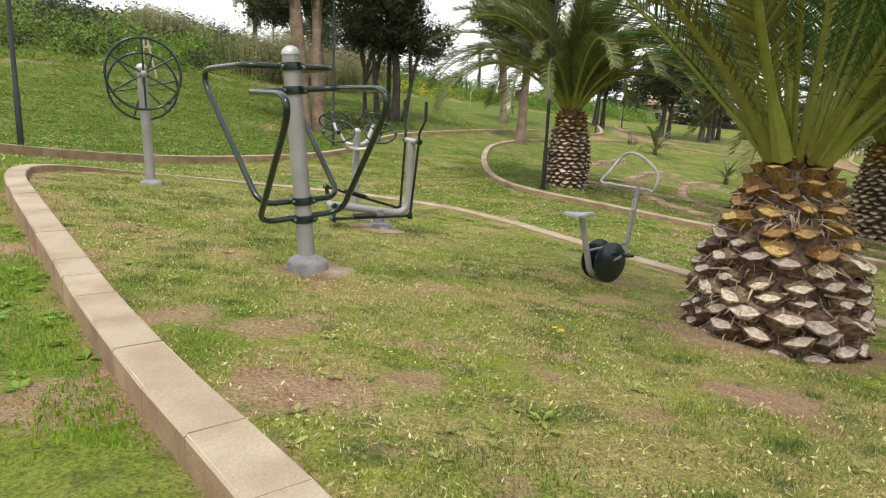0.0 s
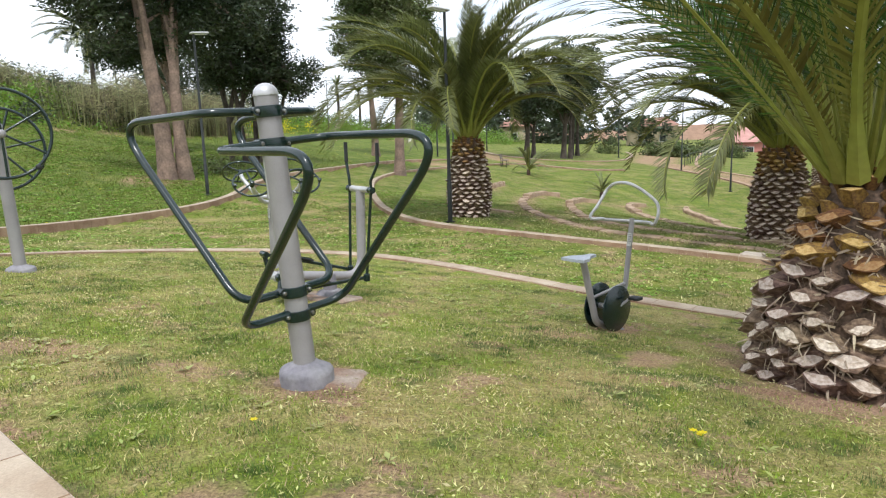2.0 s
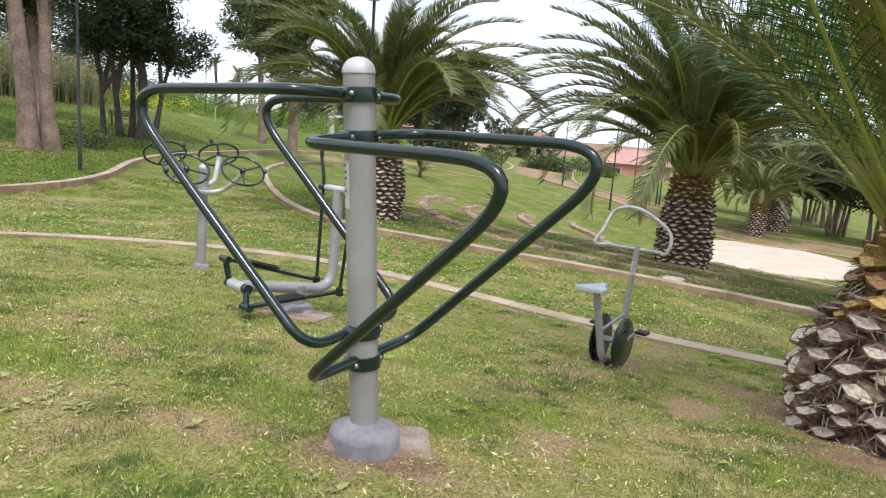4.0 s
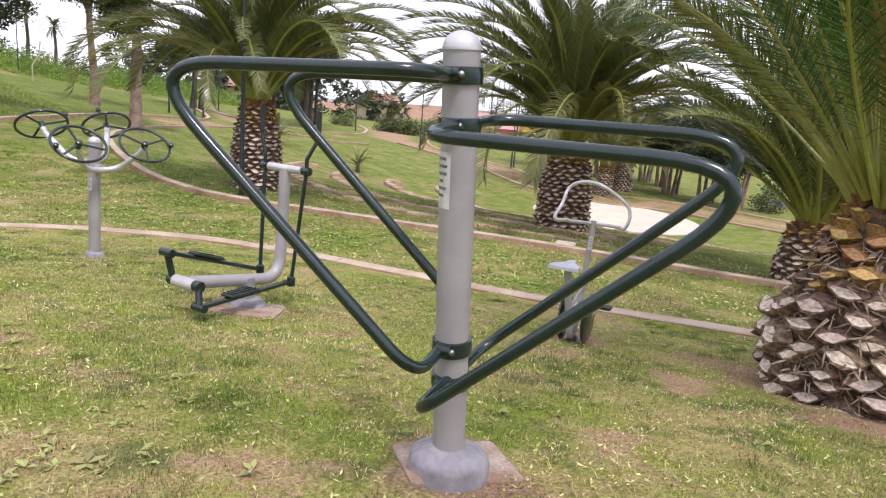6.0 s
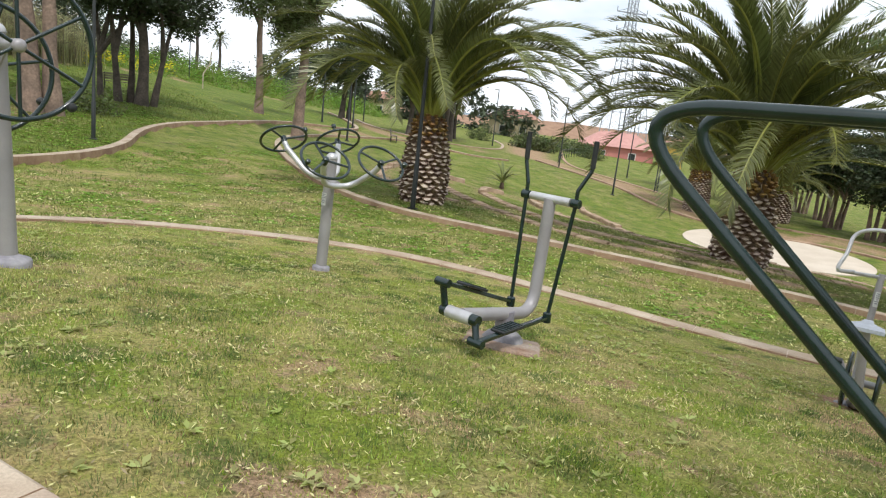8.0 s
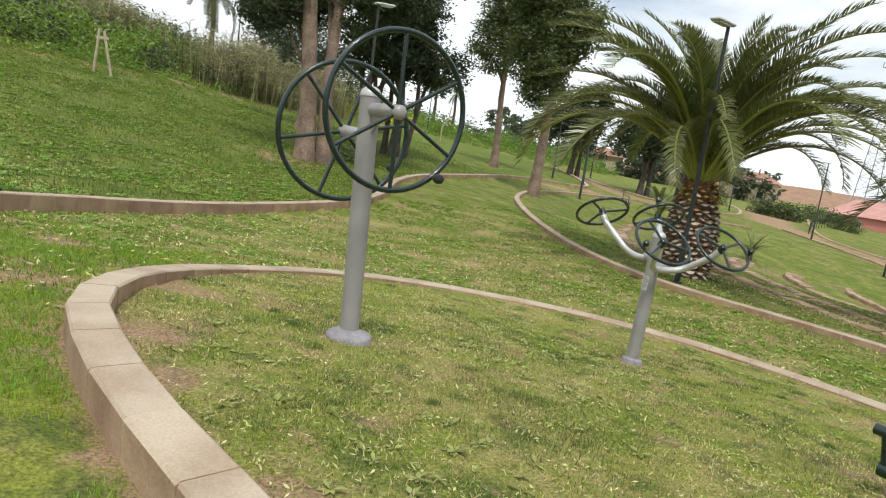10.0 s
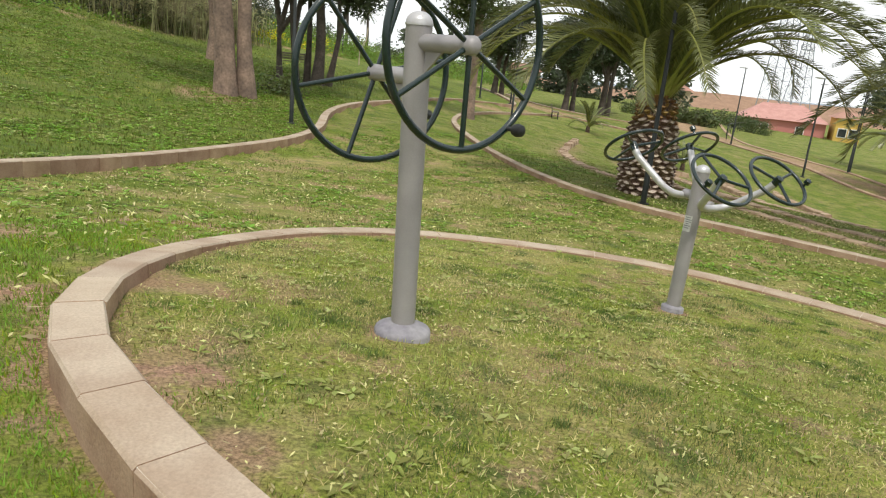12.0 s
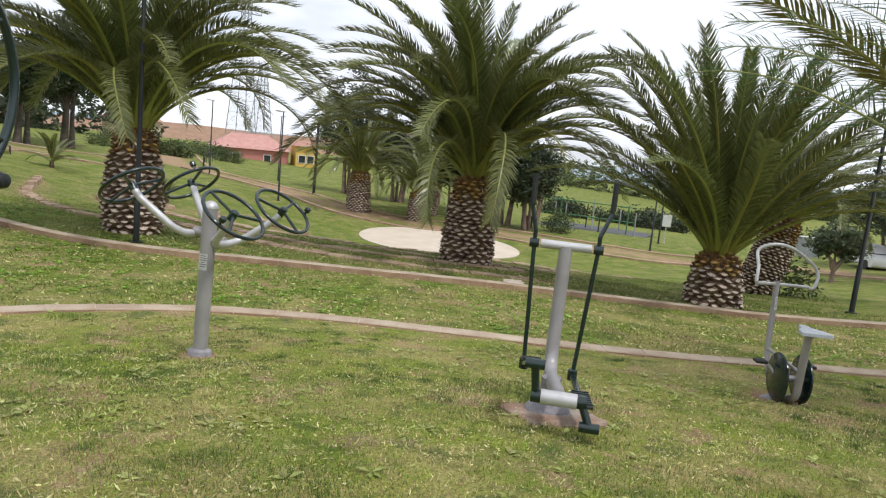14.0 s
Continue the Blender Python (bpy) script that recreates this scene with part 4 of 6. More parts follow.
part("saddle", Shell().add([seat_at + cu * x + cv * y + V((0, 0, z)) for z in (0.0, 0.028) for x, y in ((-0.16, -0.13), (-0.17, 0.0), (-0.16, 0.13), (-0.05, 0.12), (0.06, 0.045), (0.17, 0.03), (0.17, -0.03), (0.06, -0.045), (-0.05, -0.12))],
     [tuple(range(8, -1, -1)), tuple(range(9, 18))] + [(k, (k + 1) % 9, 9 + (k + 1) % 9, 9 + k) for k in range(9)]), SEAT, cyc, "pale grey saddle plate")
loop = [stem_top.lerp(llow, 0.75), llow + V((-0.03, 0.035, 0.01)), llow.lerp(ltop, 0.45) + V((-0.015, 0.02, 0)), ltop + V((0.0, 0.02, -0.03)), ltop.lerp(rtop, 0.2) + V((0, 0, 0.045)), ltop.lerp(rtop, 0.55) + V((0, 0, 0.04)), rtop + V((0.01, 0, -0.09)), rtop.lerp(rlow, 0.65) + V((0.03, -0.045, 0)), rlow + V((0.01, -0.01, -0.01)), stem_top.lerp(rlow, 0.8)]
part("handlebar", Shell().tube(smooth_line(loop, 0.025), 0.0165, 12), SILVER, cyc, "looped silver handlebar")
part("crossbar", Shell().tube(smooth_line([llow + V((-0.03, 0.035, 0.0)), stem_top + V((0, 0, -0.03)), rlow], 0.04), 0.0165, 12), SILVER, cyc)
sticker(cyc, V((3.595, 1.862, 0.315)) - C0, (-0.5, -0.85, 0), 0.027, 0.05, 0.13, stem_top - stem_low)

# ---- palms ----


def array_mesh(name, verts, faces, mat, smooth=False):
    """A mesh from arrays of vertices and of faces with one number of corners."""
    me = bpy.data.meshes.new(name)
    k = faces.shape[1]
    me.vertices.add(len(verts))
    me.vertices.foreach_set("co", np.asarray(verts, np.float32).ravel())
    me.loops.add(faces.size)
    me.loops.foreach_set("vertex_index", faces.astype(np.int32).ravel())
    me.polygons.add(len(faces))
    me.polygons.foreach_set("loop_start", np.arange(0, faces.size, k, dtype=np.int32))
    me.polygons.foreach_set("loop_total", np.full(len(faces), k, np.int32))
    me.materials.append(mat)
    me.update(calc_edges=True)
    if smooth:
        me.shade_smooth()
    return me


def scar_mesh(seed, bark, cut):
    """The stub of a cut palm leaf: a broad keeled base with a pale lens-shaped cut face; unit width, outward along y."""
    r = random.Random(seed)
    n, rings = 10, ((0.56, 0.26, 0.80, -0.12, 0.0), (0.47, 0.17, 0.19, 0.37, 1.2), (0.40, 0.125, 0.145, 0.375, 1.2))
    lop, v = r.uniform(-0.08, 0.08), []
    for w, up, down, y, tilt in rings:
        for k in range(n):
            a = 2 * math.pi * k / n
            z = (1 - abs(math.cos(a)) ** 1.5) * (up if k < n / 2 else -down)
            wob = r.uniform(-0.035, 0.035)
            v.append((w * math.cos(a) * (1 + wob), y - tilt * z + r.uniform(-0.03, 0.03) * (tilt > 0), z + lop * math.cos(a) + wob))
    v.append((r.uniform(-0.06, 0.06), 0.40 + r.uniform(-0.04, 0.03), -0.01))
    f = [(g * n + k, g * n + (k + 1) % n, (g + 1) * n + (k + 1) % n, (g + 1) * n + k) for g in range(2) for k in range(n)]
    f += [(2 * n + k, 2 * n + (k + 1) % n, 3 * n) for k in range(n)]
    me = bpy.data.meshes.new("leaf_base")
    me.from_pydata(v, [], f)
    me.materials.append(bark)
    me.materials.append(cut)
    me.polygons.foreach_set("material_index", np.array([0] * (2 * n) + [1] * n, np.int32))
    return me


SCARS = [scar_mesh(k, SCAR, CUT) for k in range(5)]
SCARS_NEW = [scar_mesh(k + 9, SCAR_NEW, CUT_NEW) for k in range(3)]


def frond_mesh(bend, pairs, leaf_mat, seed, half, leaf, curve=1.4, sweep_low=1.0, unruly=0.25, lift=0.5, bare=0.065, rib=0.008):
    """A feather leaf of unit length along x that bends down towards its tip; a rib and pairs of leaflets."""
    r = random.Random(seed)
    steps = 24
    pts, ang, p = [], 0.0, Vector((0, 0, 0))
    sway = r.uniform(-0.25, 0.25)
    for i in range(steps + 1):
        pts.append((p.copy(), ang))
        u = (i + 1) / steps
        ang = -radians(bend) * u ** curve
        yaw = sway * u * u
        p = p + Vector((math.cos(ang) * math.cos(yaw), math.cos(ang) * math.sin(yaw), math.sin(ang))) / steps
    sh = Shell().tube([q for q, _ in pts], [rib * (1.35 * max(0.0, 1 - i / 3.0) + (1 - i / steps) ** 0.8) + 0.001 for i in range(steps + 1)], 6)
    ribs = len(sh.f)
    for k in range(pairs):
        u0 = bare + (0.995 - bare) * (k + r.uniform(-0.3, 0.3)) / pairs
        for s in (-1, 1):
            u = min(max(u0 + r.uniform(-0.004, 0.004), bare), 0.995)
            x = u * steps
            i = min(int(x), steps - 1)
            q = pts[i][0].lerp(pts[i + 1][0], x - i)
            a = pts[i][1]
            along, nrm = Vector((math.cos(a), 0, math.sin(a))), Vector((-math.sin(a), 0, math.cos(a)))
            length = leaf * min(1.0, 0.25 + (u - bare) * 4.6) * (1.0 - 0.5 * max(0, u - 0.55) ** 1.6 / 0.45 ** 1.6)
            rise = lift + r.uniform(-unruly, unruly)
            sweep = sweep_low + 0.55 * u + r.uniform(-0.2, 0.2)
            d = (along * sweep + Vector((0, s, 0)) + nrm * rise).normalized()
            ln = length * r.uniform(0.8, 1.15)
            mid = q + d * ln * 0.5
            tip = q + d * ln + Vector((0, 0, -0.22 * ln))
            w = along * half * (0.6 + 0.4 * min(1, (u - bare) * 5))
            sh.add([q - w * 0.6, q + w * 0.6, mid + w, tip, mid - w], [(0, 1, 2, 4), (4, 2, 3)])
    me = bpy.data.meshes.new("frond")
    me.from_pydata(sh.v, [], sh.f)
    me.materials.append(RACHIS)
    me.materials.append(leaf_mat)
    me.polygons.foreach_set("material_index", np.array([0] * ribs + [1] * (len(sh.f) - ribs), np.int32))
    return me


BENDS = (18, 40, 62, 84, 106, 128, 150, 172)
FRONDS = {FROND.name: [frond_mesh(b, 140, FROND, 3 + i, 0.0046, 0.108, unruly=0.25, lift=0.45) for i, b in enumerate(BENDS)],
          FROND_OLD.name: [frond_mesh(b, 104, FROND_OLD, 23 + i, 0.0044, 0.095, unruly=0.3, lift=0.3) for i, b in enumerate(BENDS)],
          FROND_NEAR.name: [frond_mesh(b, 84, FROND_NEAR, 43 + i, 0.0019, 0.12, curve=1.5, sweep_low=1.0, unruly=1.0, lift=0.3, bare=0.15, rib=0.0027) for i, b in enumerate(BENDS)]}


def palm(at, height, r_low, r_top, reach, count, seed, label, mat=FROND, lean=(0, 0), low=8, droop=(55, 60), extra=(), scar=0.155, fresh=0.2, group="palms", bulge=0.0, sink=0.1, wild=0.45):
    """Date palm: fibrous trunk, stubs of cut leaves in spirals, and a crown of feather leaves."""
    rng = random.Random(seed)
    root = thing("palm_tree", (*at, gz(*at) - 0.02), label, "palm tree", group)
    def radius(t):
        return r_low + (r_top - r_low) * t ** 1.7 + bulge * math.sin(math.pi * min(1, t * 1.15)) - (0.06 * max(0, 0.12 - t) / 0.12)
    prof = [(radius(i / 10) - 0.02, -sink if i == 0 else height * i / 10) for i in range(11)] + [(r_top * 0.55, height + 0.2), (0.05, height + 0.35)]
    ax = Vector((lean[0], lean[1], height)).normalized()
    part("trunk", Shell().lathe(prof, (0, 0, 0), ax, 28), FIBRE, root, "brown fibrous trunk")
    q = ax.to_track_quat("Z", "Y").to_matrix().to_4x4()
    rows = max(6, int(height / (scar * 0.54)))
    for row in range(rows):
        t = row / (rows - 0.6)
        rr = radius(t)
        around = max(8, int(2 * math.pi * rr / (scar * 1.1)))
        for c in range(around):
            a = 2 * math.pi * (c + 0.5 * (row % 2) + rng.uniform(-0.2, 0.2) * wild) / around + row * 0.02
            zz = height * t + rng.uniform(-0.22, 0.22) * scar * wild
            new_one = t + rng.uniform(-0.06, 0.06) > 1 - fresh
            ob = new("leaf_base", rng.choice(SCARS_NEW if new_one and rng.random() < 0.8 else SCARS))
            ob.parent = root
            s = scar * (1 + wild * rng.uniform(-0.3, 0.32)) * (1.0 if not new_one else 0.8)
            tiltx = rng.uniform(-18, 10) * wild + (-14 if t < 0.12 else 0)
            ob.matrix_basis = q @ Matrix.Translation((rr * math.cos(a), rr * math.sin(a), zz)) @ Matrix.Rotation(a - math.pi / 2 + rng.uniform(-0.3, 0.3) * wild, 4, "Z") @ Matrix.Rotation(radians(tiltx), 4, "X") @ Matrix.Rotation(rng.uniform(-0.3, 0.3) * wild, 4, "Y") @ Matrix.Diagonal((s * 1.12, s * (1 + wild * rng.uniform(-0.35, 0.45)), s, 1))
    for row in range(4):
        rr, zz = r_top * (1.0 - 0.17 * row), height + 0.012 + row * scar * 0.42
        around = max(7, int(2 * math.pi * rr / (scar * 0.95)))
        for c in range(around):
            a = 2 * math.pi * (c + 0.5 * (row % 2) + rng.uniform(-0.2, 0.2)) / around
            ob = new("leaf_base", rng.choice(SCARS_NEW))
            ob.parent = root
            s = scar * rng.uniform(0.5, 0.8)
            ob.matrix_basis = q @ Matrix.Translation((rr * math.cos(a), rr * math.sin(a), zz)) @ Matrix.Rotation(a - math.pi / 2, 4, "Z") @ Matrix.Rotation(radians(rng.uniform(18, 45)), 4, "X") @ Matrix.Diagonal((s * 1.05, s * 1.1, s, 1))
    strips = Shell()
    for k in range(int((1500 if r_low > 0.6 and mat is FROND_NEAR else 320) * height * r_low)):
        t, a = rng.random() * 0.95, rng.uniform(0, 2 * math.pi)
        rr = radius(t) + rng.uniform(0.0, 0.05)
        p = Vector((rr * math.cos(a), rr * math.sin(a), height * t))
        d = Vector((-math.sin(a) * rng.uniform(-1, 1) + 0.25 * math.cos(a), math.cos(a) * rng.uniform(-1, 1) + 0.25 * math.sin(a), rng.uniform(-1.1, 0.25))).normalized()
        ln, w = rng.uniform(0.05, 0.22), rng.uniform(0.001, 0.009)
        side = d.cross(Vector((math.cos(a), math.sin(a), 0))).normalized() * w
        out = Vector((math.cos(a), math.sin(a), 0)) * rng.uniform(0.0, 0.05)
        strips.add([p - side, p + side, p + d * ln * 0.5 + side + out, p + d * ln + out * 0.5, p + d * ln * 0.5 - side + out], [(0, 1, 2, 4), (4, 2, 3)])
    sob = part("fibre_mat", strips, STRIP, root, "ragged dry leaf fibres", smooth=False)
    sob.matrix_basis = q
    tagged(sob, kind="stuff")
    top = ax * height
    gold = math.pi * (3 - math.sqrt(5))
    for k in range(count):
        u = (k + 0.5) / count
        elev = low + (87 - low) * (1 - u) ** 0.85 + rng.uniform(-5, 5)
        a = k * gold + rng.uniform(-0.2, 0.2)
        bend = droop[0] + droop[1] * (1 - (elev - low) / (90 - low)) + rng.uniform(-16, 18)
        if k < len(extra):
            a, elev, bend = radians(extra[k][0]), extra[k][1], extra[k][2]
        kind = min(range(len(BENDS)), key=lambda i: abs(BENDS[i] - bend))
        use = FROND_OLD if elev < low + 12 and rng.random() < 0.35 else mat
        ob = new("frond", FRONDS[use.name][kind])
        ob.parent = root
        ln = reach * rng.uniform(0.84, 1.06) * (0.86 if elev > 80 else 1.0) * (1.1 if k < len(extra) else 1.0)
        base_r = r_top * (0.95 if mat is FROND_NEAR else 0.62) * (1 - 0.6 * (elev / 90) ** 2)
        roll = rng.uniform(-0.5, 0.5) * (2.0 if mat is FROND_NEAR and k >= len(extra) else 0.5 if k < len(extra) else 0.8)
        ob.matrix_basis = q @ Matrix.Translation((base_r * math.cos(a), base_r * math.sin(a), height + 0.02 + 0.30 * (elev / 90))) @ Matrix.Rotation(a, 4, "Z") @ Matrix.Rotation(-radians(elev), 4, "Y") @ Matrix.Rotation(roll, 4, "X") @ Matrix.Diagonal((ln, ln, ln, 1))
    return root


palm((3.9, -0.48), 1.36, 0.61, 0.30, 4.3, 92, 4, "stout date palm with a bulging base of pale leaf stubs", FROND_NEAR, low=46, droop=(14, 46), extra=((152, 48, 84), (122, 52, 84), (172, 58, 62), (103, 46, 62), (120, 56, 62), (136, 62, 62), (110, 66, 40), (146, 68, 40), (92, 56, 62), (128, 52, 84), (98, 64, 62), (160, 62, 62), (186, 58, 62), (200, 62, 62)), scar=0.215, fresh=0.36, bulge=0.05, wild=0.85)
palm((7.13, 15.1), 2.2, 0.56, 0.40, 5.4, 74, 7, "date palm with arching leaves behind a lamp post", low=48, droop=(62, 66), bulge=0.06, scar=0.195, wild=0.6)
palm((13.3, 9.4), 2.25, 0.64, 0.46, 5.7, 94, 9, "broad date palm with dark arching leaves on the slope", low=42, droop=(50, 66), bulge=0.03, scar=0.195, wild=0.6)
palm((13.2, 3.0), 1.1, 0.58, 0.44, 5.3, 66, 12, "young date palm with a short trunk", low=40, droop=(16, 44), scar=0.2, wild=0.6)
palm((19.3, 2.2), 2.4, 0.55, 0.45, 4.0, 46, 15, "date palm with a leaning dark trunk", low=34, droop=(60, 60), lean=(0.1, -0.55))
palm((34.8, 26.9), 2.5, 0.72, 0.6, 4.3, 60, 18, "far date palm at the bend of the path", low=28, droop=(50, 62), scar=0.2)
palm((36.2, 23.3), 1.8, 0.48, 0.4, 3.4, 50, 21, "small date palm beside the path", low=30, droop=(50, 70), scar=0.2)
palm((40.0, 24.5), 2.4, 0.75, 0.55, 4.4, 50, 24, "far date palm in the shade of trees", low=24, droop=(50, 62), scar=0.22)


def seedling(at, reach, seed):
    rng = random.Random(seed)
    root = thing("small_palm", (*at, gz(*at)), "small palm seedling growing in the grass", "palm", "palm seedlings")
    part("stem", Shell().lathe([(0.12, -0.1), (0.13, 0.12), (0.10, 0.35), (0.03, 0.42)], (0, 0, 0), (0, 0, 1), 12), FIBRE, root)
    for k in range(16):
        a, el = k * 2.4, 25 + 60 * rng.random()
        ob = new("frond", FRONDS[FROND.name][rng.choice((1, 2, 3))])
        ob.parent = root
        s = reach * rng.uniform(0.8, 1.1)
        ob.matrix_basis = Matrix.Translation((0, 0, 0.3)) @ Matrix.Rotation(a, 4, "Z") @ Matrix.Rotation(-radians(el), 4, "Y") @ Matrix.Diagonal((s, s * 1.3, s, 1))


seedling((20.1, 36.9), 2.0, 3)
seedling((20.6, 28.9), 1.25, 5)


def far_palm(at, height, reach, seed):
    rng = random.Random(seed)
    z = float(land(*at))
    root = thing("fan_palm", (*at, z), "tall thin palm far off against the sky", "palm tree", "far palms")
    part("trunk", Shell().tube([(0, 0, -0.5), (0.1, 0, height * 0.5), (0, 0.1, height)], [0.26, 0.17, 0.16], 10), BARK_DARK, root)
    for k in range(34):
        a, el = k * 2.4, rng.uniform(-40, 80)
        ob = new("frond", FRONDS[FROND.name][rng.choice((1, 2, 3))])
        ob.parent = root
        ob.matrix_basis = Matrix.Translation((0, 0, height)) @ Matrix.Rotation(a, 4, "Z") @ Matrix.Rotation(-radians(el), 4, "Y") @ Matrix.Diagonal((reach, reach * 1.6, reach, 1))


far_palm((17.6, 87.0), 5.0, 1.8, 1)
far_palm((21.6, 92.0), 4.6, 1.8, 2)
far_palm((-7.5, 56.0), 5.5, 4.2, 6)

# ---- trees and shrubs ----


def leaf_cloud(blobs, count, size, seed, spread=0.5, per=26, flat=0.6):
    """Vertices and faces of leaves in clumps that fill rounded blobs, thinner towards the outline."""
    g = np.random.default_rng(seed)
    vol = np.array([b[3] * b[4] * b[5] for b in blobs]) ** 0.75
    clumps = max(4, count // per)
    which = g.choice(len(blobs), clumps, p=vol / vol.sum())
    d = g.normal(size=(clumps, 3))
    d /= np.linalg.norm(d, axis=1, keepdims=True)
    rad = g.uniform(0.35, 1.06, clumps) ** 0.6
    B = np.array(blobs)[which]
    centre = B[:, :3] + d * rad[:, None] * B[:, 3:]
    c = np.repeat(centre, per, 0) + g.normal(size=(clumps * per, 3)) * spread * np.array([1, 1, 0.7])
    n = len(c)
    u = g.normal(size=(n, 3))
    u[:, 2] *= flat
    u /= np.linalg.norm(u, axis=1, keepdims=True)
    w = np.cross(u, g.normal(size=(n, 3)))
    w /= np.linalg.norm(w, axis=1, keepdims=True)
    s = (size * g.uniform(0.6, 1.4, n))[:, None]
    v = np.stack([c - u * s, c + w * s * 0.38, c + u * s, c - w * s * 0.38], 1).reshape(-1, 3)
    return v, np.arange(4 * n).reshape(-1, 4), centre


def tree(at, trunks, blobs, count, size, leaf, bark, label, seed, spread=0.5, limbs=14, name="tree", group="park trees"):
    """Tapered trunks, limbs that run up into the crown, and a crown of separate leaves."""
    z0 = gz(*at)
    root = thing(name, (*at, z0), label, "tree", group)
    rng = random.Random(seed)
    v, f, centres = leaf_cloud(blobs, count, size * 1.1, seed, spread * 0.66, 64)
    ends = []
    for line, r in trunks:
        pts = smooth_line(line, 0.8)
        m = len(pts)
        rs = [r * (1.35 - 0.35 * min(1, i / 2)) * (1 - 0.62 * i / max(1, m - 1)) for i in range(m)]
        sh = Shell().tube(pts, rs, 14)
        sh.v = [(x + 0.05 * r * 3 * noise.noise((x * 2, y * 2, z * 1.5)), y + 0.15 * r * noise.noise((x * 2, y * 2 + 7, z * 1.5)), z) for x, y, z in sh.v]
        part("trunk", sh, bark, root)
        ends.append(pts)
    for k in range(limbs):
        pts = rng.choice(ends)
        start = pts[rng.randrange(int(len(pts) * 0.45), len(pts))]
        goal = Vector(centres[rng.randrange(len(centres))])
        mid = start.lerp(goal, 0.5) + Vector((rng.uniform(-0.4, 0.4), rng.uniform(-0.4, 0.4), rng.uniform(-0.1, 0.6)))
        part("limb", Shell().tube([start, start.lerp(mid, 0.5) + Vector((0, 0, 0.1)), mid, goal], [0.13, 0.1, 0.07, 0.02], 7), bark, root)
    part("crown", array_mesh("crown", v, f, leaf), leaf, root, "crown of many small leaves")
    return root


tree((-1.55, 26.4), [([(-0.1, 0, -0.4), (-0.2, 0, 2.4), (-0.6, 0.1, 7), (-0.9, 0, 11)], 0.36), ([(0.6, 0.1, -0.3), (0.46, 0.1, 2.5), (0.62, 0.3, 6), (1.1, 0.4, 10)], 0.28)],
     [(-1.5, 0, 9.5, 2.2, 2.2, 2.4), (1.6, 0.5, 9.0, 2.1, 2.1, 2.4), (-0.2, 0, 12, 3.0, 3, 2.6), (2.4, 1, 6.8, 1.8, 1.8, 1.3), (-2.6, 0.5, 7.6, 1.7, 1.6, 1.2), (-1.9, 0.3, 5.9, 1.3, 1.3, 1.5), (1.5, 0.8, 6.0, 1.2, 1.2, 1.3), (-0.6, 0.8, 7.4, 1.6, 1.2, 1.6)], 60000, 0.085, LEAF_DARK, BARK, "tall tree with two pinkish trunks and dark foliage", 3, 0.36, 26)
tree((2.9, 33.4), [([(0, 0, -0.3), (0.1, 0, 2), (0.0, 0.2, 5), (0.4, 0.2, 8)], 0.26), ([(-0.9, 0.2, -0.3), (-1.1, 0.3, 2.5), (-1.5, 0.3, 6)], 0.17), ([(0.5, 0.1, -0.3), (1.0, 0, 2.5), (1.6, 0, 5)], 0.15), ([(-0.4, 0.4, -0.3), (-0.3, 0.6, 3), (-0.6, 0.8, 7)], 0.15), ([(-1.6, 0.4, -0.3), (-1.7, 0.6, 3), (-2.0, 0.8, 6)], 0.13)],
     [(-0.3, 0, 5.4, 1.9, 1.8, 1.7), (0.0, 0, 7.4, 1.9, 2.0, 1.9), (-1.4, 0, 8.6, 2.0, 2.0, 2.0), (0.6, 0, 4.6, 1.2, 1.3, 1.0), (1.9, 0, 4.3, 1.4, 1.3, 1.0), (-1.6, 0.2, 4.6, 1.3, 1.3, 0.8), (-0.6, 0, 10.0, 1.8, 2.0, 1.4), (-2.2, 0.4, 6.0, 1.2, 1.2, 1.3)], 52000, 0.09, LEAF_DARK, BARK_DARK, "broad dark tree with a thicket of stems", 8, 0.36, 30)
tree((9.8, 31.8), [([(0, 0, -0.4), (0.05, 0, 2), (0.15, 0, 5), (0.1, 0, 9)], 0.29)],
     [(-0.6, 0, 6.9, 1.6, 1.7, 1.9), (0.6, 0, 8.2, 1.5, 1.5, 1.6), (-1.2, 0, 9.4, 1.5, 1.5, 1.4), (-0.4, 0, 5.0, 1.1, 1.1, 0.8)], 34000, 0.085, LEAF_MID, BARK, "tall round-crowned tree with a pinkish trunk", 11, 0.36)
tree((11.1, 42.0), [([(0, 0, -0.4), (-0.05, 0, 2), (-0.2, 0, 5), (0, 0, 9)], 0.26)],
     [(-0.9, 0, 7.6, 1.6, 1.6, 2.0), (-0.2, 0, 10.0, 1.8, 1.8, 1.9), (0.9, 0, 8.4, 1.5, 1.5, 1.6)], 26000, 0.09, LEAF_MID, BARK, "slim tree beside the path", 13, 0.38)
tree((-1.3, 36.8), [([(0, 0, -0.4), (0.05, 0, 2.0), (-0.3, 0, 5), (-0.6, 0.2, 8)], 0.33)],
     [(-0.8, 0, 6.4, 1.8, 1.6, 1.5), (-0.3, 0, 8.4, 2.0, 2.0, 1.6), (-2.4, 0.3, 5.6, 1.3, 1.3, 1.0)], 24000, 0.09, LEAF_DARK, BARK, "tree with a pale trunk at the edge of the bank", 15, 0.38)
